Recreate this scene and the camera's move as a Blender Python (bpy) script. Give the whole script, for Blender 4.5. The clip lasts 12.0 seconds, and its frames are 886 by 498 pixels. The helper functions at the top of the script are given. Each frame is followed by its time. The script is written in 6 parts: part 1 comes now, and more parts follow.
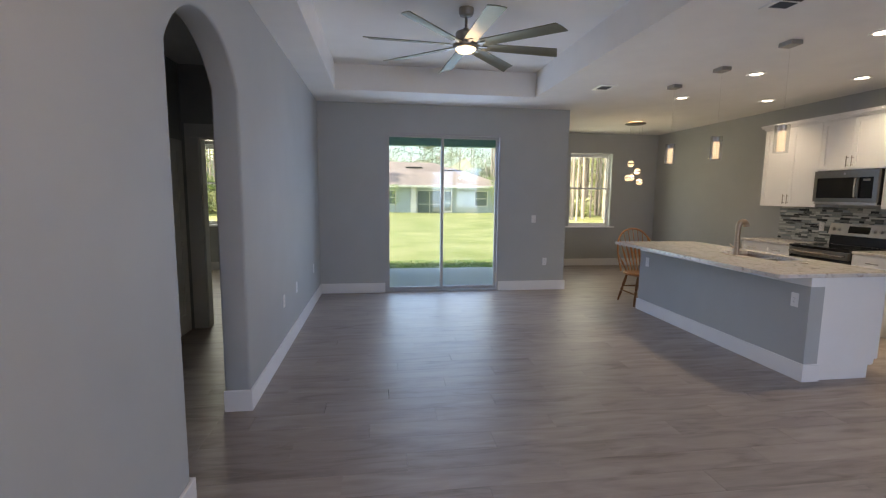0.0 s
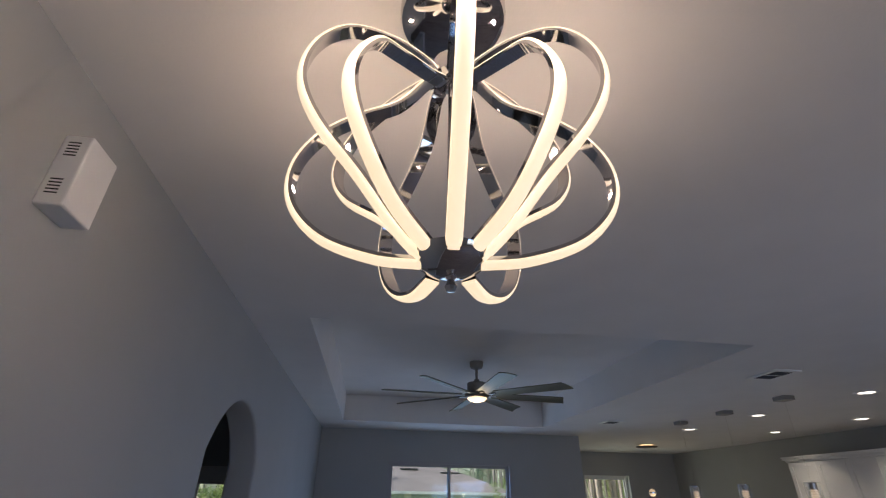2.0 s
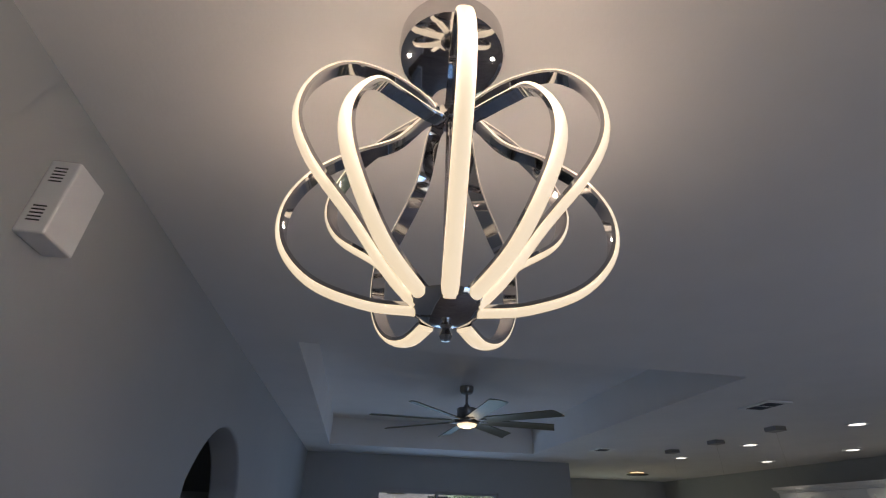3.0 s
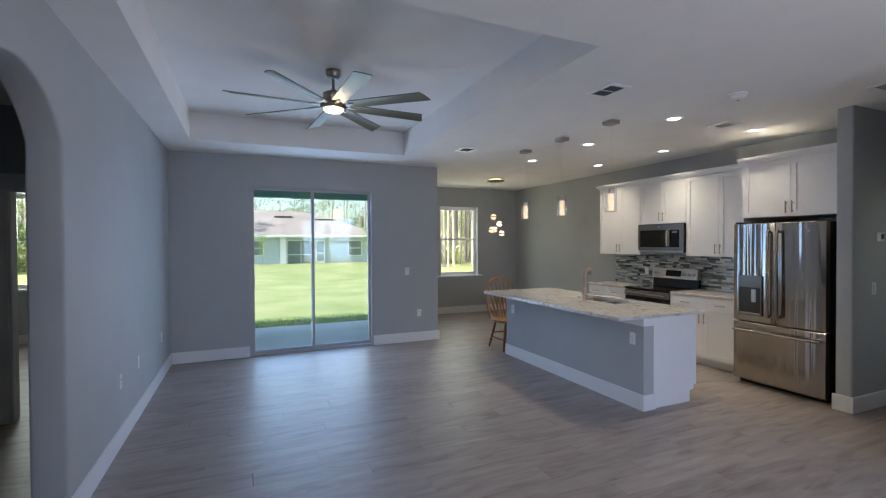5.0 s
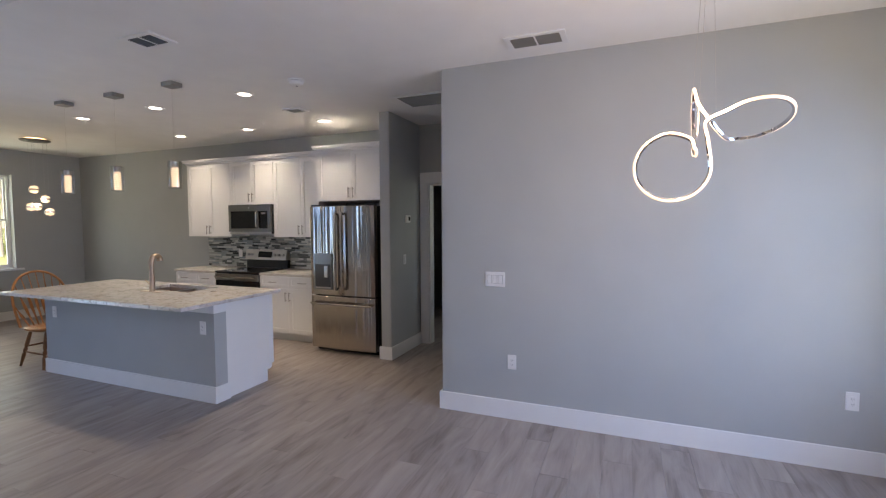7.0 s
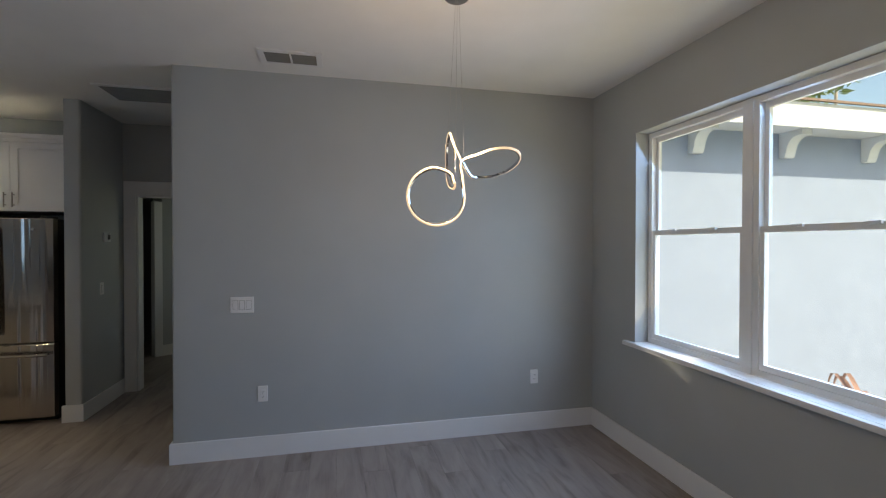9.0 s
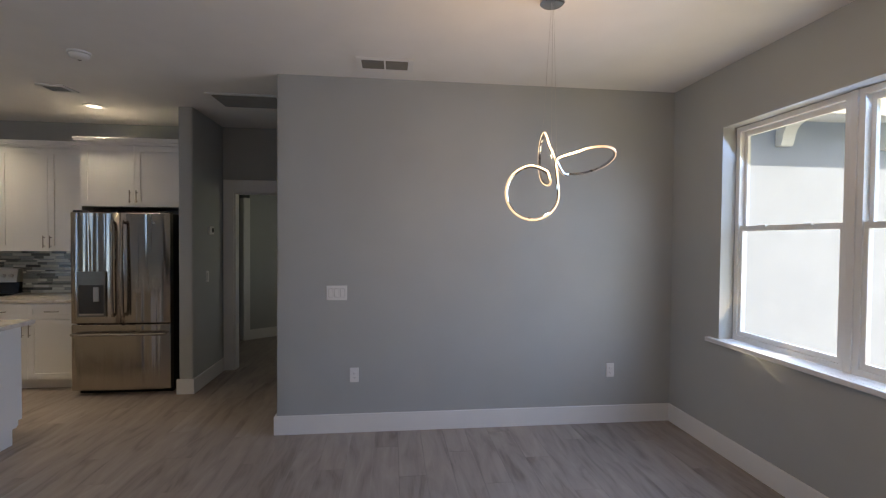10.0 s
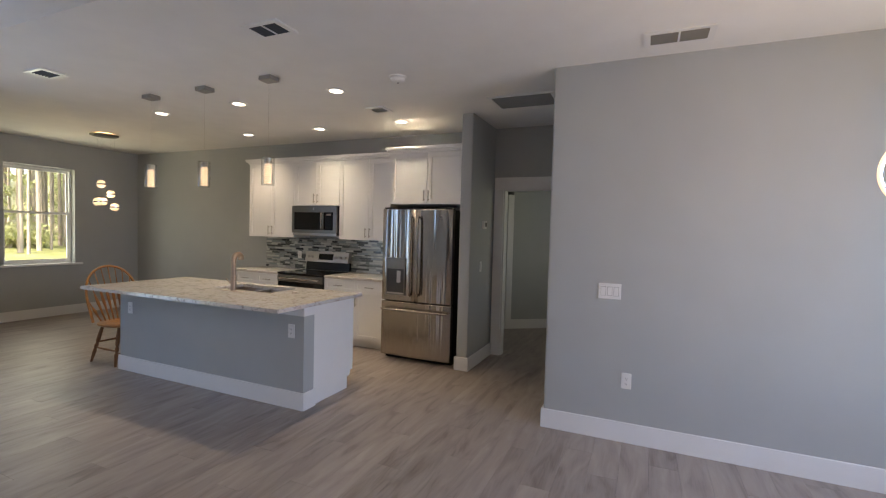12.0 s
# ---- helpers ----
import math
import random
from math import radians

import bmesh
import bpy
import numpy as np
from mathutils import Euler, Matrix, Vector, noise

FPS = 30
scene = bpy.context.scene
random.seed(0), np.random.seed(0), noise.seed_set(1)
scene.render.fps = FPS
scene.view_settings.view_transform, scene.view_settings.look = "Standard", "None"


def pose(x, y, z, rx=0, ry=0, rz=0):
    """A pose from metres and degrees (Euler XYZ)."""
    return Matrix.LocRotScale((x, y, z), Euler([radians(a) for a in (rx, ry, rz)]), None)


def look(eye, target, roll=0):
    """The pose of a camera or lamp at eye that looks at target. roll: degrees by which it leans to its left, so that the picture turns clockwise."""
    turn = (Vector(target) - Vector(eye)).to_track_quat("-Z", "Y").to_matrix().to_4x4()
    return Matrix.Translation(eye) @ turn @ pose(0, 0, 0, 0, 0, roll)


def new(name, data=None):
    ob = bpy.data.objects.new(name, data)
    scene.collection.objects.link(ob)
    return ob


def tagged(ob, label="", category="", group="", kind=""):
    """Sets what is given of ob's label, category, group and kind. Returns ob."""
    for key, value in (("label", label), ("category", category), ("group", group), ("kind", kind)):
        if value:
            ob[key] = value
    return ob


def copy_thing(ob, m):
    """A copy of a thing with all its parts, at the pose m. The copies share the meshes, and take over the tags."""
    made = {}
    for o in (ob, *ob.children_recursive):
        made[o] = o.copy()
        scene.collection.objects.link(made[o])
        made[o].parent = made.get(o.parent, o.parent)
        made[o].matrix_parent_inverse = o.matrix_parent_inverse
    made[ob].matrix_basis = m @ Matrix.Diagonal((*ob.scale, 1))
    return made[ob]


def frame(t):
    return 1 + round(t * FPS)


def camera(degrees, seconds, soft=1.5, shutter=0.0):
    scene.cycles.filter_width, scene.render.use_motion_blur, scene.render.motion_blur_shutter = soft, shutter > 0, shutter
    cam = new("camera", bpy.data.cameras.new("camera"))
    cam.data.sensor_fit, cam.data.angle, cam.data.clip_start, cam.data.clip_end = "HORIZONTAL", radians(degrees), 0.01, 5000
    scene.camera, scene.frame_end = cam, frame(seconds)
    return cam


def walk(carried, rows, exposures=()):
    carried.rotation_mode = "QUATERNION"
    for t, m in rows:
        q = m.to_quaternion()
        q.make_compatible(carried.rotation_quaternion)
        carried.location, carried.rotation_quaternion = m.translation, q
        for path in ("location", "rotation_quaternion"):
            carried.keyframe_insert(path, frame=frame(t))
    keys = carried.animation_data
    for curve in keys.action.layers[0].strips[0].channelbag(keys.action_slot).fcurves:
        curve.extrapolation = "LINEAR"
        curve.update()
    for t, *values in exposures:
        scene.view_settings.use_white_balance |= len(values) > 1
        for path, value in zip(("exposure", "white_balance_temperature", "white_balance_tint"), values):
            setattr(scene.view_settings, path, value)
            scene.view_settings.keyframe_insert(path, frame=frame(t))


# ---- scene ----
cam = camera(88.4, 12.0, soft=1.2)
PATH = [
    (0, (0.177, 0.247, 1.513), (0.448, 2.214, 1.276), 0.6),
    (0.5, (0.105, 0.235, 1.661), (0.423, 2.205, 1.795), -0.3),
    (1, (0.046, 0.173, 1.812), (0.337, 2.067, 2.383), 0.3),
    (1.5, (0.015, 0.115, 1.94), (0.274, 1.914, 2.774), 0.5),
    (2, (-0.004, 0.088, 1.996), (0.234, 1.829, 2.951), 1.0),
    (2.5, (-0.014, 0.075, 2.038), (0.207, 1.772, 3.073), 1.6),
    (3, (-0.01, 0.088, 2.038), (0.255, 1.784, 3.065), 1.6),
    (3.5, (0.016, 0.126, 1.921), (0.415, 1.91, 2.733), 2.1),
    (3.7, (0.028, 0.157, 1.866), (0.48, 1.99, 2.527), 1.9),
    (5.3, (0.287, 0.275, 1.569), (1.232, 2.034, 1.468), -0.8),
    (5.5, (0.354, 0.283, 1.561), (1.421, 1.969, 1.427), -1.1),
    (6, (0.521, 0.244, 1.56), (1.887, 1.695, 1.391), -1.2),
    (6.5, (0.667, 0.164, 1.573), (2.325, 1.272, 1.425), -0.5),
    (7, (0.726, 0.105, 1.579), (2.579, 0.851, 1.467), -0.3),
    (7.5, (0.785, 0.104, 1.609), (2.741, 0.509, 1.516), 0.1),
    (7.7, (0.799, 0.137, 1.61), (2.781, 0.39, 1.523), -0.0),
    (9.3, (0.65, 0.454, 1.575), (2.591, -0.028, 1.557), 0.1),
    (9.5, (0.624, 0.497, 1.575), (2.579, 0.077, 1.557), 0.3),
    (10, (0.565, 0.648, 1.566), (2.552, 0.424, 1.522), 0.5),
    (10.5, (0.546, 0.773, 1.567), (2.545, 0.796, 1.509), 0.1),
    (11, (0.533, 0.83, 1.554), (2.519, 1.063, 1.501), 0.4),
    (11.5, (0.525, 0.867, 1.547), (2.471, 1.325, 1.485), 0.3),
    (12, (0.63, 0.854, 1.543), (2.458, 1.663, 1.467), 1.5),
]
EXPOSURES = [(0.0, 2.3, 8200, 16), (0.5, 2.24, 8150, 15), (1.0, 1.94, 7700, 16), (2.5, 0.81, 6600, 15), (3.0, 0.79, 6550, 11), (3.5, 1.05, 6550, -2), (5.5, 2.48, 7050, 17), (6.1, 2.5, 7150, 19), (6.6, 2.5, 7350, 19), (7.0, 2.42, 7400, 18), (7.5, 2.17, 7550, 12), (9.3, 1.36, 7800, 8), (9.8, 1.46, 8200, 13), (10.5, 2.08, 8650, 15), (11.0, 2.44, 8500, 15), (12.0, 2.33, 8250, 16)]
walk(cam, [(t, look(eye, target, roll)) for t, eye, target, roll in PATH], EXPOSURES)

# ---- world, sun, window light ----
world = bpy.data.worlds.new("sky")
scene.world = world
world.use_nodes = True
wn = world.node_tree
sky = wn.nodes.new("ShaderNodeTexSky")
sky.sky_type = "NISHITA"
sky.sun_disc = False
SUN_ELEV, SUN_AZ = radians(43), radians(252)
sky.sun_elevation, sky.sun_rotation = SUN_ELEV, SUN_AZ
sky.air_density, sky.dust_density = 1.0, 1.5
wn.links.new(sky.outputs[0], wn.nodes["Background"].inputs[0])
wn.nodes["Background"].inputs[1].default_value = 0.12

sun_data = bpy.data.lights.new("sun", "SUN")
sun_data.energy, sun_data.angle, sun_data.color = 2.4, radians(0.5), (1.0, 0.95, 0.86)
sun = new("sun", sun_data)
sun_from = Vector((math.sin(SUN_AZ) * math.cos(SUN_ELEV), math.cos(SUN_AZ) * math.cos(SUN_ELEV), math.sin(SUN_ELEV)))
sun.matrix_world = look(sun_from * 60, (0, 0, 0))


def area_light(name, eye, target, sx, sy, watts, color, spread=180):
    d = bpy.data.lights.new(name, "AREA")
    d.shape, d.size, d.size_y, d.energy, d.color = "RECTANGLE", sx, sy, watts, color
    d.spread = radians(spread)
    ob = new(name, d)
    ob.matrix_world = look(eye, target)
    return ob


# sky through each opening, and what sunlit lawn and stucco throw back up through it
area_light("daylight_slider", (1.14, 7.56, 1.25), (1.14, 0, -0.9), 1.7, 2.3, 14, (0.26, 0.47, 1.0))
area_light("lawn_bounce_slider", (1.14, 7.60, 0.9), (1.14, 0, 4.2), 1.7, 1.6, 4.0, (0.98, 1.0, 0.78))
area_light("daylight_nook", (4.68, 9.90, 1.62), (4.68, 0, 1.2), 0.85, 1.45, 3.2, (0.90, 0.97, 0.94))
area_light("daylight_front", (2.82, -2.30, 1.75), (2.2, 2.4, -1.5), 2.0, 1.7, 24, (0.25, 0.48, 1.0), 150)
area_light("stucco_bounce_front", (2.82, -2.34, 1.3), (1.2, 2, 4.4), 2.0, 1.5, 7, (1.0, 0.93, 0.76))
# fill lamp added at an unseen opening, to brighten the vestibule
area_light("vestibule_fill", (7.3, 0.86, 1.62), (7.6, 3.0, 1.2), 0.9, 1.3, 0.7, (0.84, 0.93, 1.0))
area_light("daylight_bedroom", (-2.76, 9.90, 1.62), (-2.0, 0, 1.0), 0.9, 1.45, 6, (0.86, 0.95, 0.95))


def lamp_glow(name, at, watts, radius, color):
    """The light that a lit lamp gives off, from inside it."""
    d = bpy.data.lights.new(name, "POINT")
    d.energy, d.shadow_soft_size, d.color = watts, radius, color
    new(name, d).location = at


for turn in (-120, -76, 30, 134):     # spread round the lit loops
    lamp_glow("chandelier_light", (0.084 + 0.29 * math.cos(radians(turn)), 0.647 + 0.29 * math.sin(radians(turn)), 2.54), 0.74, 0.007, (1.0, 0.77, 0.60))
lamp_glow("ring_light", (2.70, -0.08, 2.04), 3.6, 0.03, (1.0, 0.74, 0.50))
lamp_glow("cluster_light", (4.75, 8.13, 1.92), 1.3, 0.12, (1.0, 0.74, 0.46))
for lx, ly in ((3.69, 5.49), (3.69, 4.715), (3.665, 3.89)):
    lamp_glow("pendant_light", (lx, ly, 1.99), 0.5, 0.03, (1.0, 0.70, 0.40))
lamp_glow("fan_light", (0.95, 4.49, 2.715), 0.42, 0.03, (1.0, 0.76, 0.50))

# ---- materials ----
def mat(name, color, rough=0.5, metal=0.0, vary=0.0, scale=8.0, bump=0.0, bscale=200.0, spec=0.5, stretch=(1, 1, 1), vary2=0.0, scale2=1.2, rrough=0.0):
    m = bpy.data.materials.new(name)
    m.use_nodes = True
    nt = m.node_tree
    b = nt.nodes["Principled BSDF"]
    b.inputs["Base Color"].default_value = (*color, 1)
    b.inputs["Roughness"].default_value = rough
    b.inputs["Metallic"].default_value = metal
    b.inputs["Specular IOR Level"].default_value = spec
    tc = nt.nodes.new("ShaderNodeTexCoord")
    mp = nt.nodes.new("ShaderNodeMapping")
    mp.inputs["Scale"].default_value = stretch
    nt.links.new(tc.outputs["Object"], mp.inputs[0])
    if vary or vary2:
        n1 = nt.nodes.new("ShaderNodeTexNoise")
        n1.inputs["Scale"].default_value = scale
        n1.inputs["Detail"].default_value = 6
        nt.links.new(mp.outputs[0], n1.inputs[0])
        n2 = nt.nodes.new("ShaderNodeTexNoise")
        n2.inputs["Scale"].default_value = scale2
        nt.links.new(mp.outputs[0], n2.inputs[0])
        r1 = nt.nodes.new("ShaderNodeMapRange")
        r1.inputs["From Min"].default_value, r1.inputs["From Max"].default_value = 0.3, 0.7
        r1.inputs["To Min"].default_value, r1.inputs["To Max"].default_value = 1 - vary, 1 + vary
        nt.links.new(n1.outputs[0], r1.inputs[0])
        r2 = nt.nodes.new("ShaderNodeMapRange")
        r2.inputs["From Min"].default_value, r2.inputs["From Max"].default_value = 0.3, 0.7
        r2.inputs["To Min"].default_value, r2.inputs["To Max"].default_value = 1 - vary2, 1 + vary2
        nt.links.new(n2.outputs[0], r2.inputs[0])
        mu = nt.nodes.new("ShaderNodeMath")
        mu.operation = "MULTIPLY"
        nt.links.new(r1.outputs[0], mu.inputs[0])
        nt.links.new(r2.outputs[0], mu.inputs[1])
        vm = nt.nodes.new("ShaderNodeVectorMath")
        vm.operation = "SCALE"
        vm.inputs[0].default_value = color
        nt.links.new(mu.outputs[0], vm.inputs["Scale"])
        nt.links.new(vm.outputs[0], b.inputs["Base Color"])
        if rrough:
            r3 = nt.nodes.new("ShaderNodeMapRange")
            r3.inputs["From Min"].default_value, r3.inputs["From Max"].default_value = 0.3, 0.7
            r3.inputs["To Min"].default_value, r3.inputs["To Max"].default_value = max(0.02, rough - rrough), rough + rrough
            nt.links.new(n1.outputs[0], r3.inputs[0])
            nt.links.new(r3.outputs[0], b.inputs["Roughness"])
    if bump:
        nb = nt.nodes.new("ShaderNodeTexNoise")
        nb.inputs["Scale"].default_value = bscale
        nb.inputs["Detail"].default_value = 3
        nt.links.new(mp.outputs[0], nb.inputs[0])
        bp = nt.nodes.new("ShaderNodeBump")
        bp.inputs["Strength"].default_value = bump
        bp.inputs["Distance"].default_value = 0.002
        nt.links.new(nb.outputs[0], bp.inputs["Height"])
        nt.links.new(bp.outputs[0], b.inputs["Normal"])
    return m


def glow(name, color, strength):
    m = bpy.data.materials.new(name)
    m.use_nodes = True
    b = m.node_tree.nodes["Principled BSDF"]
    b.inputs["Base Color"].default_value = (0.85, 0.82, 0.76, 1)
    b.inputs["Roughness"].default_value = 0.4
    b.inputs["Emission Color"].default_value = (*color, 1)
    b.inputs["Emission Strength"].default_value = strength
    return m


def pane_glass(name, tint=(1, 1, 1), gloss=0.9):
    m = bpy.data.materials.new(name)
    m.use_nodes = True
    nt = m.node_tree
    nt.nodes.remove(nt.nodes["Principled BSDF"])
    out = nt.nodes["Material Output"]
    tr = nt.nodes.new("ShaderNodeBsdfTransparent")
    tr.inputs[0].default_value = (*tint, 1)
    gl = nt.nodes.new("ShaderNodeBsdfGlossy")
    gl.inputs["Roughness"].default_value = 0.02
    lw = nt.nodes.new("ShaderNodeLayerWeight")
    lw.inputs[0].default_value = 0.5
    fr = nt.nodes.new("ShaderNodeMath")
    fr.operation = "POWER"
    fr.inputs[1].default_value = 4.0
    nt.links.new(lw.outputs["Facing"], fr.inputs[0])
    mul = nt.nodes.new("ShaderNodeMath")
    mul.operation = "MULTIPLY_ADD"
    mul.inputs[1].default_value = gloss
    mul.inputs[2].default_value = 0.035
    mx = nt.nodes.new("ShaderNodeMixShader")
    nt.links.new(fr.outputs[0], mul.inputs[0])
    nt.links.new(mul.outputs[0], mx.inputs[0])
    nt.links.new(tr.outputs[0], mx.inputs[1])
    nt.links.new(gl.outputs[0], mx.inputs[2])
    nt.links.new(mx.outputs[0], out.inputs[0])
    return m


def random_value(nt, island):
    n = nt.nodes.new("ShaderNodeNewGeometry" if island else "ShaderNodeObjectInfo")
    return n.outputs["Random Per Island" if island else "Random"]


def plank_material(name, island):
    """Grey-brown vinyl planks, grain along x, tone shifted from plank to plank."""
    m = bpy.data.materials.new(name)
    m.use_nodes = True
    nt = m.node_tree
    b = nt.nodes["Principled BSDF"]
    rnd = random_value(nt, island)
    tc = nt.nodes.new("ShaderNodeTexCoord")
    sc = nt.nodes.new("ShaderNodeMath")
    sc.operation = "MULTIPLY"
    sc.inputs[1].default_value = 57.0
    nt.links.new(rnd, sc.inputs[0])
    off = nt.nodes.new("ShaderNodeVectorMath")
    off.operation = "ADD"
    nt.links.new(tc.outputs["Object"], off.inputs[0])
    nt.links.new(sc.outputs[0], off.inputs[1])
    mp = nt.nodes.new("ShaderNodeMapping")
    mp.inputs["Scale"].default_value = (1.2, 6.0, 1.0)
    nt.links.new(off.outputs[0], mp.inputs[0])
    coarse = nt.nodes.new("ShaderNodeTexNoise")
    coarse.inputs["Scale"].default_value, coarse.inputs["Detail"].default_value = 1.6, 5
    coarse.inputs["Distortion"].default_value = 1.1
    nt.links.new(mp.outputs[0], coarse.inputs[0])
    mp2 = nt.nodes.new("ShaderNodeMapping")
    mp2.inputs["Scale"].default_value = (2.0, 60.0, 1.0)
    nt.links.new(off.outputs[0], mp2.inputs[0])
    fine = nt.nodes.new("ShaderNodeTexNoise")
    fine.inputs["Scale"].default_value, fine.inputs["Detail"].default_value = 2.0, 6
    nt.links.new(mp2.outputs[0], fine.inputs[0])
    mixv = nt.nodes.new("ShaderNodeMath")
    mixv.operation = "MULTIPLY_ADD"
    mixv.inputs[1].default_value = 0.26
    nt.links.new(fine.outputs[0], mixv.inputs[0])
    nt.links.new(coarse.outputs[0], mixv.inputs[2])
    tone = nt.nodes.new("ShaderNodeMath")
    tone.operation = "MULTIPLY_ADD"
    tone.inputs[1].default_value = 0.15
    nt.links.new(rnd, tone.inputs[0])
    nt.links.new(mixv.outputs[0], tone.inputs[2])
    ramp = nt.nodes.new("ShaderNodeValToRGB")
    el = ramp.color_ramp.elements
    el[0].position, el[0].color = 0.40, (0.158, 0.127, 0.112, 1)
    el[1].position, el[1].color = 1.00, (0.375, 0.322, 0.293, 1)
    mid = el.new(0.64)
    mid.color = (0.278, 0.233, 0.209, 1)
    nt.links.new(tone.outputs[0], ramp.inputs[0])
    nt.links.new(ramp.outputs[0], b.inputs["Base Color"])
    rr = nt.nodes.new("ShaderNodeMapRange")
    rr.inputs["To Min"].default_value, rr.inputs["To Max"].default_value = 0.33, 0.50
    nt.links.new(fine.outputs[0], rr.inputs[0])
    nt.links.new(rr.outputs[0], b.inputs["Roughness"])
    bp = nt.nodes.new("ShaderNodeBump")
    bp.inputs["Strength"].default_value, bp.inputs["Distance"].default_value = 0.18, 0.002
    nt.links.new(fine.outputs[0], bp.inputs["Height"])
    nt.links.new(bp.outputs[0], b.inputs["Normal"])
    return m


def tile_material(name, island):
    """Glass and stone mosaic: white, pale blue, mid grey, charcoal by chance."""
    m = bpy.data.materials.new(name)
    m.use_nodes = True
    nt = m.node_tree
    b = nt.nodes["Principled BSDF"]
    rnd = random_value(nt, island)
    ramp = nt.nodes.new("ShaderNodeValToRGB")
    ramp.color_ramp.interpolation = "CONSTANT"
    el = ramp.color_ramp.elements
    stops = [(0.0, (0.62, 0.65, 0.63)), (0.24, (0.33, 0.38, 0.39)), (0.46, (0.13, 0.145, 0.14)), (0.60, (0.44, 0.46, 0.44)), (0.76, (0.06, 0.065, 0.065)), (0.86, (0.23, 0.26, 0.26))]
    el[0].color = (*stops[0][1], 1)
    el[1].position, el[1].color = stops[1][0], (*stops[1][1], 1)
    for p, c in stops[2:]:
        e = el.new(p)
        e.color = (*c, 1)
    nt.links.new(rnd, ramp.inputs[0])
    tc = nt.nodes.new("ShaderNodeTexCoord")
    nz = nt.nodes.new("ShaderNodeTexNoise")
    nz.inputs["Scale"].default_value = 40
    nt.links.new(tc.outputs["Object"], nz.inputs[0])
    mx = nt.nodes.new("ShaderNodeMix")
    mx.data_type, mx.blend_type = "RGBA", "MULTIPLY"
    mx.inputs[0].default_value = 0.25
    nt.links.new(ramp.outputs[0], mx.inputs[6])
    nt.links.new(nz.outputs[0], mx.inputs[7])
    nt.links.new(mx.outputs[2], b.inputs["Base Color"])
    b.inputs["Roughness"].default_value = 0.14
    return m


def granite_material():
    m = bpy.data.materials.new("granite")
    m.use_nodes = True
    nt = m.node_tree
    b = nt.nodes["Principled BSDF"]
    tc = nt.nodes.new("ShaderNodeTexCoord")
    big = nt.nodes.new("ShaderNodeTexNoise")
    big.inputs["Scale"].default_value, big.inputs["Detail"].default_value, big.inputs["Distortion"].default_value = 15.0, 8, 1.2
    small = nt.nodes.new("ShaderNodeTexNoise")
    small.inputs["Scale"].default_value, small.inputs["Detail"].default_value = 45.0, 5
    for n in (big, small):
        nt.links.new(tc.outputs["Object"], n.inputs[0])
    add = nt.nodes.new("ShaderNodeMath")
    add.operation = "MULTIPLY_ADD"
    add.inputs[1].default_value = 0.45
    nt.links.new(small.outputs[0], add.inputs[0])
    nt.links.new(big.outputs[0], add.inputs[2])
    ramp = nt.nodes.new("ShaderNodeValToRGB")
    el = ramp.color_ramp.elements
    el[0].position, el[0].color = 0.47, (0.33, 0.27, 0.235, 1)
    el[1].position, el[1].color = 0.90, (0.70, 0.655, 0.605, 1)
    e = el.new(0.60)
    e.color = (0.52, 0.465, 0.42, 1)
    e = el.new(0.68)
    e.color = (0.625, 0.58, 0.535, 1)
    nt.links.new(add.outputs[0], ramp.inputs[0])
    nt.links.new(ramp.outputs[0], b.inputs["Base Color"])
    b.inputs["Roughness"].default_value = 0.12
    return m


def grass_material(name, dark, light):
    m = bpy.data.materials.new(name)
    m.use_nodes = True
    nt = m.node_tree
    b = nt.nodes["Principled BSDF"]
    tc = nt.nodes.new("ShaderNodeTexCoord")
    n1 = nt.nodes.new("ShaderNodeTexNoise")
    n1.inputs["Scale"].default_value, n1.inputs["Detail"].default_value = 0.6, 8
    n2 = nt.nodes.new("ShaderNodeTexNoise")
    n2.inputs["Scale"].default_value, n2.inputs["Detail"].default_value = 14, 6
    for n in (n1, n2):
        nt.links.new(tc.outputs["Object"], n.inputs[0])
    av = nt.nodes.new("ShaderNodeMath")
    av.operation = "MULTIPLY_ADD"
    av.inputs[1].default_value = 0.5
    nt.links.new(n2.outputs[0], av.inputs[0])
    nt.links.new(n1.outputs[0], av.inputs[2])
    ramp = nt.nodes.new("ShaderNodeValToRGB")
    el = ramp.color_ramp.elements
    el[0].position, el[0].color = 0.5, (*dark, 1)
    el[1].position, el[1].color = 0.98, (*light, 1)
    nt.links.new(av.outputs[0], ramp.inputs[0])
    nt.links.new(ramp.outputs[0], b.inputs["Base Color"])
    b.inputs["Roughness"].default_value = 0.8
    bp = nt.nodes.new("ShaderNodeBump")
    bp.inputs["Strength"].default_value, bp.inputs["Distance"].default_value = 0.6, 0.05
    nt.links.new(n2.outputs[0], bp.inputs["Height"])
    nt.links.new(bp.outputs[0], b.inputs["Normal"])
    return m


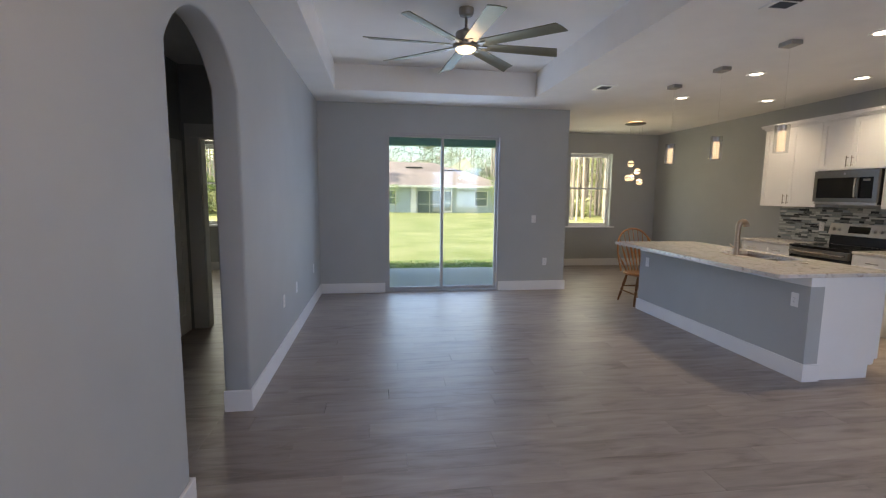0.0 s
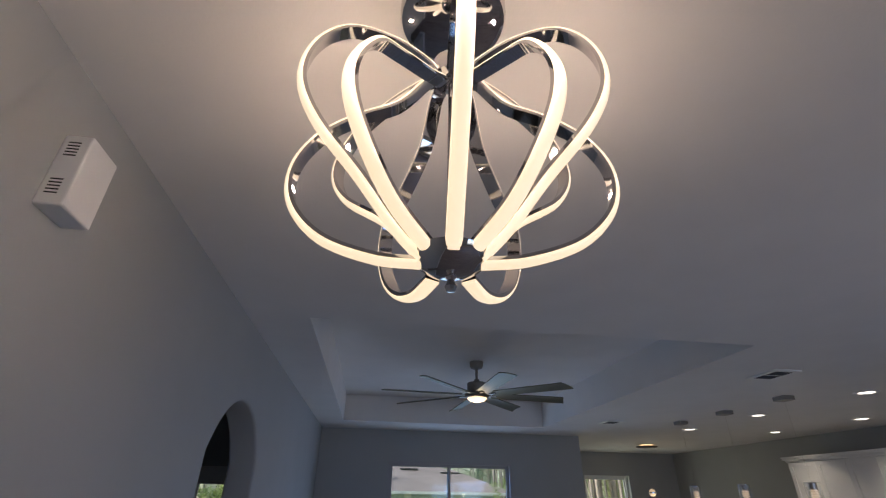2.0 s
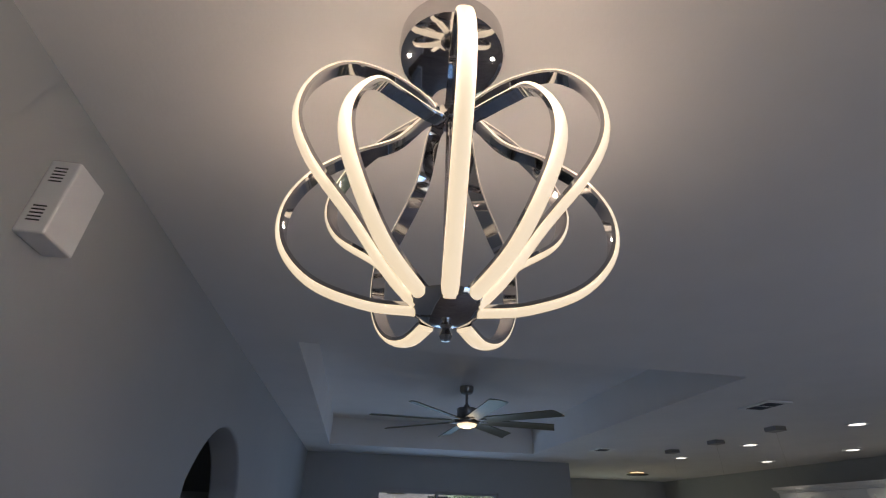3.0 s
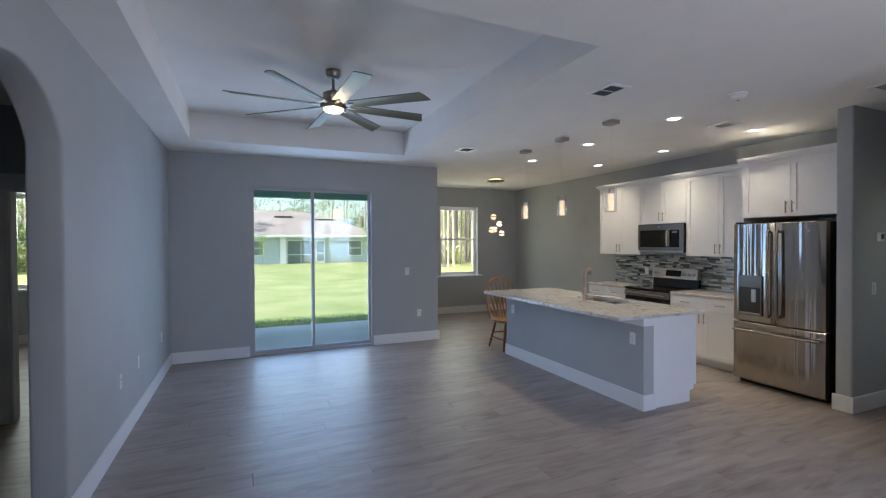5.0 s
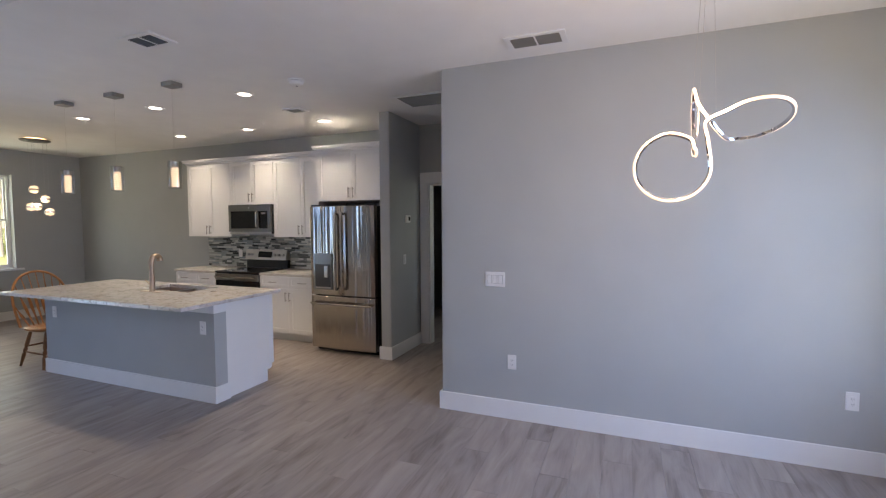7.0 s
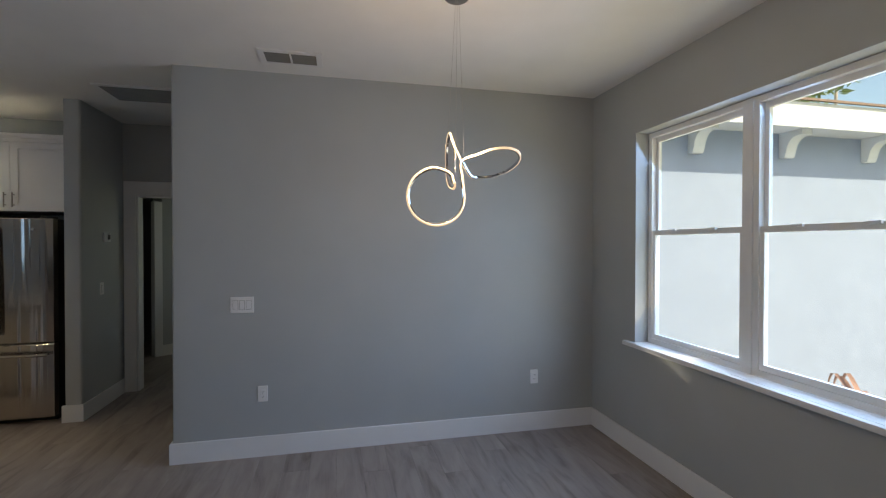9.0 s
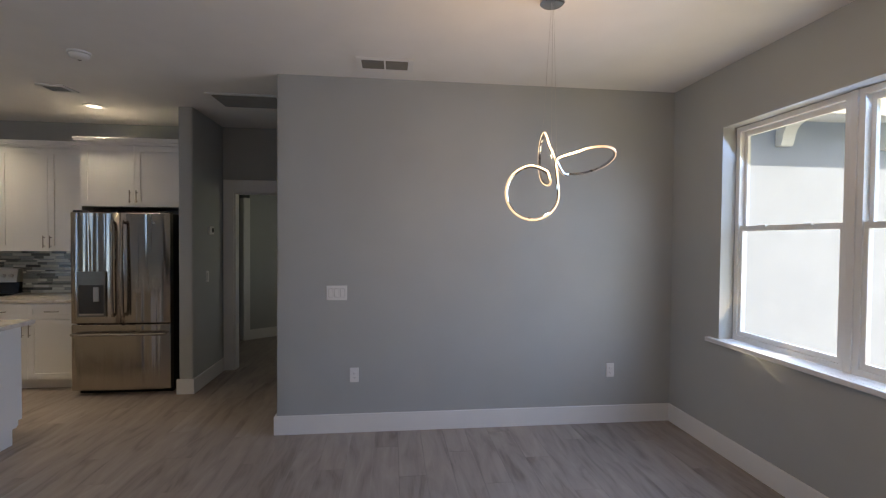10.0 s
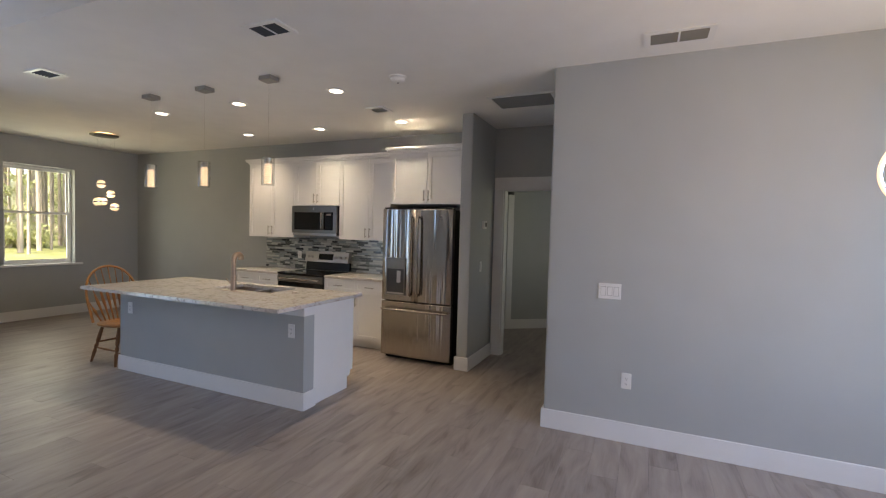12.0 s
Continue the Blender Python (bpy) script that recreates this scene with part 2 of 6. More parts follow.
def steel_material():
    """Brushed steel, slightly wavy so that reflections draw into streaks."""
    m = bpy.data.materials.new("stainless")
    m.use_nodes = True
    nt = m.node_tree
    b = nt.nodes["Principled BSDF"]
    b.inputs["Metallic"].default_value = 1.0
    b.inputs["Base Color"].default_value = (0.46, 0.41, 0.355, 1)
    b.inputs["Roughness"].default_value = 0.17
    b.inputs["Anisotropic"].default_value = 0.8
    b.inputs["Anisotropic Rotation"].default_value = 0.25
    tc = nt.nodes.new("ShaderNodeTexCoord")
    mp = nt.nodes.new("ShaderNodeMapping")
    mp.inputs["Scale"].default_value = (1, 7.0, 0.22)
    nt.links.new(tc.outputs["Object"], mp.inputs[0])
    n = nt.nodes.new("ShaderNodeTexNoise")
    n.inputs["Scale"].default_value = 1.3
    nt.links.new(mp.outputs[0], n.inputs[0])
    bp = nt.nodes.new("ShaderNodeBump")
    bp.inputs["Strength"].default_value, bp.inputs["Distance"].default_value = 0.9, 0.024
    nt.links.new(n.outputs[0], bp.inputs["Height"])
    nt.links.new(bp.outputs[0], b.inputs["Normal"])
    return m


M_WALL = mat("wall_paint", (0.412, 0.429, 0.428), 0.72, vary=0.02, scale=3, bump=0.10, bscale=160, vary2=0.02)
M_CEIL = mat("ceiling_paint", (0.82, 0.81, 0.79), 0.9, vary=0.02, scale=4, bump=0.25, bscale=120, vary2=0.02)
M_TRIM = mat("trim_white", (0.78, 0.78, 0.78), 0.35, vary=0.015, scale=5, bump=0.03, bscale=80)
M_CAB = mat("cabinet_white", (0.80, 0.79, 0.78), 0.32, vary=0.015, scale=4, bump=0.02, bscale=90)
M_PLASTIC = mat("white_plastic", (0.78, 0.78, 0.77), 0.35, vary=0.01)
M_SLOT = mat("dark_slot", (0.02, 0.02, 0.02), 0.6)
M_GREYGAP = mat("duct_dark", (0.05, 0.05, 0.05), 0.7, vary=0.1)
M_VINYL = mat("window_vinyl", (0.80, 0.80, 0.79), 0.4, vary=0.015)
M_ALU = mat("painted_aluminium", (0.40, 0.40, 0.41), 0.45, vary=0.03, scale=20)
M_GLASS = pane_glass("window_glass", (0.87, 0.90, 0.88), 0.6)
M_SLIDERGLASS = pane_glass("slider_glass", (0.68, 0.75, 0.765), 0.6)
M_LAMPGLASS = pane_glass("lamp_glass", (0.95, 0.955, 0.95), 0.5)
M_CHROME = mat("chrome", (0.58, 0.57, 0.58), 0.06, 1.0, vary=0.03, scale=30)
M_NICKEL = mat("brushed_nickel", (0.52, 0.49, 0.46), 0.28, 1.0, vary=0.05, scale=60)
M_FANSTEEL = mat("fan_nickel", (0.26, 0.24, 0.22), 0.32, 1.0, vary=0.06, scale=40)
M_BLADE = mat("blade_grey", (0.175, 0.172, 0.120), 0.42, 0.35, vary=0.08, scale=12, stretch=(1, 8, 1))
M_STEEL = steel_material()
M_STEELFLAT = mat("brushed_steel_panel", (0.60, 0.57, 0.53), 0.36, 1.0, vary=0.04, scale=40, stretch=(1, 12, 1))
M_BEZEL = mat("dispenser_steel", (0.25, 0.235, 0.215), 0.32, 1.0, vary=0.05, scale=40)
M_WELL = mat("dispenser_grey", (0.07, 0.066, 0.062), 0.35, 0.4, vary=0.06)
M_CANOPY = mat("dark_nickel", (0.13, 0.12, 0.11), 0.45, 0.7, vary=0.08, scale=30)
M_PULL = mat("pull_nickel", (0.36, 0.33, 0.30), 0.30, 1.0, vary=0.05, scale=60)
M_BLACK = mat("black_enamel", (0.012, 0.012, 0.013), 0.25, vary=0.1)
M_BLACKGLASS = mat("black_glass", (0.008, 0.008, 0.009), 0.05)
M_OAK = mat("oak", (0.36, 0.15, 0.045), 0.32, vary=0.25, scale=14, stretch=(6, 6, 1), vary2=0.12, scale2=3, bump=0.08, bscale=60)
# the same oak, with the shade low on the chair put into its colour
M_OAK_SHADED = mat("oak_shaded", (0.19, 0.078, 0.028), 0.32, vary=0.25, scale=14, stretch=(6, 6, 1), vary2=0.12, scale2=3, bump=0.08, bscale=60)
M_GRANITE = granite_material()
M_SINK = mat("sink_steel", (0.36, 0.30, 0.26), 0.28, 1.0, vary=0.06, scale=30)
M_PLANK = plank_material("floor_planks", False)
M_PLANK_FAR = plank_material("floor_planks_far", True)
M_SUBFLOOR = mat("subfloor", (0.06, 0.05, 0.045), 0.8)
M_TILE = tile_material("mosaic", False)
M_TILE_FAR = tile_material("mosaic_rest", True)
M_GROUT = mat("grout", (0.42, 0.42, 0.41), 0.9, vary=0.06, scale=60)
M_LED = glow("led_warm", (1.0, 0.80, 0.54), 0.47)
M_LED_RING = glow("led_ring", (1.0, 0.68, 0.40), 0.31)
M_CAN = glow("downlight_lens", (1.0, 0.94, 0.86), 1.3)
M_PENDANT = glow("pendant_ribs", (1.0, 0.72, 0.44), 0.19)
M_PENDANT_CORE = glow("pendant_core", (1.0, 0.55, 0.24), 0.04)
M_GLOBE = glow("globe_lamp", (1.0, 0.70, 0.42), 0.28)
M_HALO = glow("canopy_halo", (1.0, 0.66, 0.34), 0.7)
M_FANLAMP = glow("fan_lamp", (1.0, 0.76, 0.48), 0.8)
M_STUCCO = mat("stucco", (0.34, 0.39, 0.51), 0.9, vary=0.05, scale=6, bump=0.5, bscale=70, vary2=0.04)
M_STUCCO_WHITE = mat("exterior_white", (0.78, 0.78, 0.78), 0.8, vary=0.03, bump=0.2, bscale=60)
M_BEAM = mat("lanai_paint", (0.14, 0.35, 0.30), 0.8, vary=0.05, bump=0.3, bscale=60)
M_CONCRETE = mat("patio_concrete", (0.70, 0.76, 0.80), 0.8, vary=0.06, scale=9, bump=0.3, bscale=50, vary2=0.06)
M_LAWN = grass_material("lawn", (0.235, 0.285, 0.085), (0.48, 0.475, 0.235))
M_BLADES = mat("grass_blades", (0.15, 0.37, 0.07), 0.7, vary=0.3, scale=3)
# grey for the added slab that sets the bounce under the eave
M_BOUNCE_SLAB = mat("bounce_slab", (0.27, 0.27, 0.265), 0.85, vary=0.10, scale=7, bump=0.3, bscale=50, vary2=0.06)
M_ROOF = mat("far_shingles", (0.40, 0.32, 0.305), 0.9, vary=0.12, scale=1.5, vary2=0.10, scale2=0.4, bump=0.4, bscale=8)
M_ROOF_NEAR = mat("brown_shingles", (0.26, 0.17, 0.13), 0.9, vary=0.2, scale=12)
M_FARWALL = mat("far_stucco", (0.48, 0.56, 0.60), 0.9, vary=0.04, scale=3)
M_FARGLASS = mat("far_window_glass", (0.19, 0.24, 0.25), 0.08, vary=0.2, scale=1)
M_BARK = mat("pine_bark", (0.46, 0.385, 0.355), 0.9, vary=0.25, scale=4, stretch=(2, 2, 0.5), vary2=0.2, scale2=1, bump=0.6, bscale=14)
M_NEEDLE = mat("pine_needles", (0.22, 0.28, 0.13), 0.7, vary=0.35, scale=2.0)
def leaf_material(name, color):
    """A thin leaf: part of the light passes through it."""
    m = mat(name, color, 0.6, vary=0.4, scale=1.6)
    nt = m.node_tree
    b = nt.nodes["Principled BSDF"]
    tl = nt.nodes.new("ShaderNodeBsdfTranslucent")
    tl.inputs[0].default_value = (color[0] * 1.1, color[1] * 1.15, color[2] * 0.8, 1)
    mx = nt.nodes.new("ShaderNodeMixShader")
    mx.inputs[0].default_value = 0.4
    nt.links.new(b.outputs[0], mx.inputs[1])
    nt.links.new(tl.outputs[0], mx.inputs[2])
    nt.links.new(mx.outputs[0], nt.nodes["Material Output"].inputs[0])
    return m


M_LEAF = leaf_material("bright_leaves", (0.34, 0.43, 0.20))
M_PALELEAF = leaf_material("pale_leaves", (0.48, 0.50, 0.32))
M_GREYLEAF = leaf_material("hazy_leaves", (0.34, 0.39, 0.27))
M_BLUELEAF = leaf_material("grey_green_needles", (0.16, 0.24, 0.17))
M_PLATEGAP = mat("plate_gap", (0.22, 0.22, 0.21), 0.6, vary=0.05)
M_BOX = mat("canopy_nickel", (0.34, 0.325, 0.30), 0.42, 0.6, vary=0.06, scale=30)
# slat colour that holds the shade inside a register
M_SHADESLAT = mat("grille_shaded", (0.05, 0.05, 0.05), 0.6, vary=0.05)
M_PALESLAT = mat("grille_white", (0.62, 0.62, 0.60), 0.45, vary=0.03)
M_REDLEAF = mat("red_leaves", (0.40, 0.23, 0.18), 0.5, vary=0.3, scale=9)
M_SLAT = mat("grille_metal", (0.23, 0.23, 0.22), 0.5, 0.2, vary=0.05)
M_FAUCET = mat("faucet_bronze_nickel", (0.43, 0.325, 0.25), 0.40, 1.0, vary=0.05, scale=60)
M_DOOR = mat("door_white", (0.66, 0.66, 0.65), 0.4, vary=0.02)
M_RUBBER = mat("rubber_foot", (0.02, 0.02, 0.02), 0.7)


# ---- mesh helpers ----
def box(bm, x0, x1, y0, y1, z0, z1, bevel=0.0, seg=2):
    vs = [bm.verts.new((x, y, z)) for x in (x0, x1) for y in (y0, y1) for z in (z0, z1)]
    fs = [bm.faces.new([vs[i] for i in q]) for q in ((0, 1, 3, 2), (4, 6, 7, 5), (0, 4, 5, 1), (2, 3, 7, 6), (0, 2, 6, 4), (1, 5, 7, 3))]
    if bevel:
        es = list({e for f in fs for e in f.edges})
        bmesh.ops.bevel(bm, geom=es, offset=bevel, segments=seg, affect="EDGES", profile=0.5)
    return vs


def rod(bm, p0, p1, r0, r1=None, seg=12, caps=True):
    r1 = r0 if r1 is None else r1
    p0, p1 = Vector(p0), Vector(p1)
    q = (p1 - p0).to_track_quat("Z", "Y")
    rings = []
    for p, r in ((p0, r0), (p1, r1)):
        rings.append([bm.verts.new(p + q @ Vector((r * math.cos(2 * math.pi * i / seg), r * math.sin(2 * math.pi * i / seg), 0))) for i in range(seg)])
    for i in range(seg):
        bm.faces.new((rings[0][i], rings[0][(i + 1) % seg], rings[1][(i + 1) % seg], rings[1][i]))
    if caps:
        bm.faces.new(rings[0][::-1])
        bm.faces.new(rings[1])


def lathe(bm, profile, centre=(0, 0, 0), seg=24):
    """profile: (radius, z) from bottom to top; a radius of 0 closes to a point."""
    c = Vector(centre)
    rings = []
    for r, z in profile:
        if r < 1e-6:
            rings.append([bm.verts.new(c + Vector((0, 0, z)))])
        else:
            rings.append([bm.verts.new(c + Vector((r * math.cos(2 * math.pi * i / seg), r * math.sin(2 * math.pi * i / seg), z))) for i in range(seg)])
    for a, b in zip(rings, rings[1:]):
        for i in range(seg):
            j = (i + 1) % seg
            if len(a) == 1 and len(b) == 1:
                continue
            if len(a) == 1:
                bm.faces.new((a[0], b[j], b[i]))
            elif len(b) == 1:
                bm.faces.new((a[i], a[j], b[0]))
            else:
                bm.faces.new((a[i], a[j], b[j], b[i]))


def smooth_points(pts, n):
    """Catmull-Rom through the points, n steps a span."""
    p = [Vector(q) for q in pts]
    p = [2 * p[0] - p[1]] + p + [2 * p[-1] - p[-2]]
    out = []
    for i in range(1, len(p) - 2):
        for k in range(n):
            t = k / n
            a, b, c, d = p[i - 1], p[i], p[i + 1], p[i + 2]
            out.append(0.5 * (2 * b + (c - a) * t + (2 * a - 5 * b + 4 * c - d) * t * t + (3 * b - a - 3 * c + d) * t ** 3))
    out.append(p[-2])
    return out


def tube(bm, pts, r, seg=8, r_end=None):
    r_end = r if r_end is None else r_end
    pts = [Vector(p) for p in pts]
    rings = []
    up = Vector((0.31, 0.17, 0.93)).normalized()
    for i, p in enumerate(pts):
        d = (pts[min(i + 1, len(pts) - 1)] - pts[max(i - 1, 0)]).normalized()
        side = d.cross(up).normalized()
        up = side.cross(d).normalized()
        rr = r + (r_end - r) * i / max(1, len(pts) - 1)
        rings.append([bm.verts.new(p + rr * (math.cos(a) * side + math.sin(a) * up)) for a in (2 * math.pi * k / seg for k in range(seg))])
    for a, b in zip(rings, rings[1:]):
        for k in range(seg):
            bm.faces.new((a[k], a[(k + 1) % seg], b[(k + 1) % seg], b[k]))
    bm.faces.new(rings[0][::-1])
    bm.faces.new(rings[-1])


def ribbon(bm, pts, sides, outs, half, d0, d1):
    """A flat bar swept along pts: half its width along sides, from d0 to d1 along outs."""
    rings = [[bm.verts.new(p + s * a + o * b) for a, b in ((-half, d0), (half, d0), (half, d1), (-half, d1))] for p, s, o in zip(pts, sides, outs)]
    for a, b in zip(rings, rings[1:]):
        for k in range(4):
            bm.faces.new((a[k], a[(k + 1) % 4], b[(k + 1) % 4], b[k]))
    bm.faces.new(rings[0][::-1])
    bm.faces.new(rings[-1])


def rounded_ribbon(bm, pts, sides, outs, half, d0, d1):
    """A swept bar with a domed outer face."""
    prof = [(-half, d0), (half, d0)] + [(half * math.cos(a), d0 + (d1 - d0) * (0.35 + 0.65 * math.sin(a))) for a in (math.pi * k / 6 for k in range(7))]
    rings = [[bm.verts.new(p + s * a + o * b) for a, b in prof] for p, s, o in zip(pts, sides, outs)]
    n = len(prof)
    for a, b in zip(rings, rings[1:]):
        for k in range(n):
            bm.faces.new((a[k], a[(k + 1) % n], b[(k + 1) % n], b[k]))
    bm.faces.new(rings[0][::-1])
    bm.faces.new(rings[-1])


def mesh_of(name, bm, material, smooth=False):
    bmesh.ops.recalc_face_normals(bm, faces=bm.faces[:])
    me = bpy.data.meshes.new(name)
    bm.to_mesh(me)
    bm.free()
    me.materials.append(material)
    if smooth:
        for p in me.polygons:
            p.use_smooth = True
        me.set_sharp_from_angle(angle=radians(38))
    return me


def solid(name, bm, material, label="", category="", kind="", smooth=False, group=""):
    return tagged(new(name, mesh_of(name, bm, material, smooth)), label, category, group, kind)


def thing(name, at, label, category, group="", kind="", turn=0.0):
    ob = new(name)
    ob.empty_display_size = 0.05
    ob.matrix_basis = pose(*at, 0, 0, turn)
    return tagged(ob, label, category, group, kind)


def part(name, bm, material, parent, label="", smooth=False):
    ob = new(name, mesh_of(name, bm, material, smooth))
    ob.parent = parent
    return tagged(ob, label)


def slab(bm, axis, a0, a1, u, z, holes=()):
    """A wall across axis ('x' or 'y') from a0 to a1, along u=(u0,u1) and z=(z0,z1), with rectangular holes (u0,u1,z0,z1)."""
    us = sorted({u[0], u[1], *[h[0] for h in holes], *[h[1] for h in holes]})
    zs = sorted({z[0], z[1], *[h[2] for h in holes], *[h[3] for h in holes]})
    us = [v for v in us if u[0] <= v <= u[1]]
    zs = [v for v in zs if z[0] <= v <= z[1]]

    def full(i, j):
        if not (0 <= i < len(us) - 1 and 0 <= j < len(zs) - 1):
            return False
        cu, cz = (us[i] + us[i + 1]) / 2, (zs[j] + zs[j + 1]) / 2
        return not any(h[0] < cu < h[1] and h[2] < cz < h[3] for h in holes)

    seen = {}

    def v(a, uu, zz):
        key = (a, uu, zz)
        if key not in seen:
            seen[key] = bm.verts.new((a, uu, zz) if axis == "x" else (uu, a, zz) if axis == "y" else (uu, zz, a))
        return seen[key]

    for i in range(len(us) - 1):
        for j in range(len(zs) - 1):
            if not full(i, j):
                continue
            for a in (a0, a1):
                bm.faces.new((v(a, us[i], zs[j]), v(a, us[i + 1], zs[j]), v(a, us[i + 1], zs[j + 1]), v(a, us[i], zs[j + 1])))
            for di, dj, p, q in ((-1, 0, (i, j), (i, j + 1)), (1, 0, (i + 1, j), (i + 1, j + 1)), (0, -1, (i, j), (i + 1, j)), (0, 1, (i, j + 1), (i + 1, j + 1))):
                if not full(i + di, j + dj):
                    bm.faces.new((v(a0, us[p[0]], zs[p[1]]), v(a0, us[q[0]], zs[q[1]]), v(a1, us[q[0]], zs[q[1]]), v(a1, us[p[0]], zs[p[1]])))


def round_uprights(bm, places, r):
    """Bullnose the upright edges that stand at the (x, y) places."""
    es = [e for e in bm.edges if abs(e.verts[0].co.x - e.verts[1].co.x) < 1e-5 and abs(e.verts[0].co.y - e.verts[1].co.y) < 1e-5
          and any(abs(e.verts[0].co.x - x) < 1e-4 and abs(e.verts[0].co.y - y) < 1e-4 for x, y in places)]
    bmesh.ops.bevel(bm, geom=es, offset=r, segments=4, affect="EDGES", profile=0.5)


# ---- structure ----
C, TRAY = 2.845, 3.17
FRONT, BACK, NOOK = -1.775, 7.24, 9.66
LEFT, RIGHT, DINE = -0.73, 6.19, 4.277


def wall(name, axis, a0, a1, u, z=(0, C), holes=(), rounds=(), material=None, label="grey painted drywall wall"):
    bm = bmesh.new()
    slab(bm, axis, a0, a1, u, z, holes)
    if rounds:
        bmesh.ops.recalc_face_normals(bm, faces=bm.faces[:])
        round_uprights(bm, rounds, 0.018)
    return solid(name, bm, material or M_WALL, label, "wall", "structure", smooth=bool(rounds))


# west wall with the arched passage
bm = bmesh.new()
A0, A1, SPRING, RISE = 2.425, 3.44, 2.16, 0.29
half = (A1 - A0) / 2
rad = (half * half + RISE * RISE) / (2 * RISE)
sweep_angle = math.asin(half / rad)
outline = [(FRONT, 0), (A0, 0), (A0, SPRING)]
for k in range(1, 24):
    a = -sweep_angle + 2 * sweep_angle * k / 24
    outline.append(((A0 + A1) / 2 + rad * math.sin(a), SPRING + RISE - rad + rad * math.cos(a)))
outline += [(A1, SPRING), (A1, 0), (BACK, 0), (BACK, C), (FRONT, C)]
faces = []
for x in (LEFT, LEFT - 0.17):
    faces.append(bm.faces.new([bm.verts.new((x, y, z)) for y, z in outline]))
a, b = faces[0].verts[:], faces[1].verts[:]
for i in range(len(a)):
    j = (i + 1) % len(a)
    bm.faces.new((a[i], a[j], b[j], b[i]))
bmesh.ops.recalc_face_normals(bm, faces=bm.faces[:])
rim = [e for e in bm.edges if e.calc_length() < 2.3 and abs(e.verts[0].co.x - e.verts[1].co.x) < 1e-5
       and all(A0 - 1e-4 <= v.co.y <= A1 + 1e-4 for v in e.verts) and any(v.co.z > 0.01 for v in e.verts)]
bmesh.ops.bevel(bm, geom=rim, offset=0.018, segments=3, affect="EDGES", profile=0.5)
bmesh.ops.triangulate(bm, faces=[f for f in bm.faces if len(f.verts) > 4])
solid("wall_west", bm, M_WALL, "grey painted wall with an arched bullnose passage", "wall", "structure", smooth=True)

SL = (0.245, 2.03, 0.0, 2.43)
wall("wall_back", "y", BACK, BACK + 0.2, (LEFT - 0.17, 3.13), holes=[SL], rounds=[(3.13, BACK)])
wall("wall_nook_side", "x", 2.93, 3.13, (BACK + 0.2, NOOK))
NW = (4.21, 5.15, 0.84, 2.42)
wall("wall_nook_back", "y", NOOK, NOOK + 0.2, (2.93, RIGHT + 0.2), holes=[NW])
wall("wall_kitchen", "x", RIGHT, RIGHT + 0.2, (2.745, NOOK))
wall("wall_fridge_stub", "y", 2.61, 2.745, (5.335, RIGHT + 0.2), rounds=[(5.335, 2.61), (5.335, 2.745)])
HALL = (1.68, 2.485, 0.0, 2.09)
wall("wall_hall_end", "x", 6.15, 6.27, (1.55, 2.61), holes=[HALL])
wall("wall_dining", "x", DINE, DINE + 0.12, (FRONT, 1.43))
bm = bmesh.new()
slab(bm, "y", 1.43, 1.55, (DINE, 6.27), (0, C))
bmesh.ops.recalc_face_normals(bm, faces=bm.faces[:])
round_uprights(bm, [(DINE, 1.55)], 0.018)
solid("wall_hall_south", bm, M_WALL, "grey painted drywall wall beside the passage", "wall", "structure", smooth=True)
FW = (1.95, 3.69, 0.82, 2.405)
wall("wall_front", "y", FRONT - 0.2, FRONT, (LEFT - 0.17, DINE + 0.32), holes=[FW])
# passage and bedroom behind the arch
BD = (-1.745, -0.95, 0.0, 2.09)
wall("wall_bedroom_door", "y", 5.54, 5.66, (-4.6, LEFT - 0.17), holes=[BD])
wall("wall_passage", "x", -2.04, -1.92, (1.0, 5.54))
wall("wall_passage_end", "y", 0.88, 1.0, (-2.04, LEFT - 0.17))
wall("wall_bedroom_east", "x", LEFT - 0.17, LEFT, (BACK + 0.2, NOOK + 0.2))
BW = (-3.27, -2.25, 0.86, 2.42)
wall("wall_bedroom_back", "y", NOOK, NOOK + 0.2, (-4.6, LEFT - 0.17), holes=[BW])
wall("wall_bedroom_west", "x", -4.8, -4.6, (5.54, NOOK + 0.2))
# vestibule past the hall opening, with an angled wall
wall("wall_vestibule_north", "y", 3.4, 3.52, (6.39, 9.2))
# unseen opening in the south wall, added to let the fill light in
wall("wall_vestibule_south", "y", 0.9, 1.02, (6.27, 9.2), holes=[(6.8, 7.8, 0.9, 2.3)])
wall("wall_vestibule_east", "x", 9.2, 9.32, (0.9, 3.52))
wall("wall_vestibule_west", "x", 6.15, 6.27, (0.9, 1.43))
bm = bmesh.new()
slab(bm, "y", 0.0, 0.12, (0.0, 1.75), (0, C))
bm.transform(pose(7.80, 2.80, 0, 0, 0, -53))
solid("wall_angled", bm, M_WALL, "grey painted angled wall past the passage", "wall", "structure")

# ceiling with the tray, one mesh
bm = bmesh.new()
TX0, TX1, TY0, TY1 = -0.395, 2.285, 2.54, 6.445
slab(bm, "z", C, C + 0.02, (-4.8, 9.32), (FRONT - 0.2, NOOK + 0.2), holes=[(TX0, TX1, TY0, TY1), (LEFT - 0.05, 2.98, BACK + 0.15, NOOK + 0.2)])
box(bm, TX0 - 0.02, TX1 + 0.02, TY0 - 0.02, TY1 + 0.02, TRAY, TRAY + 0.02)
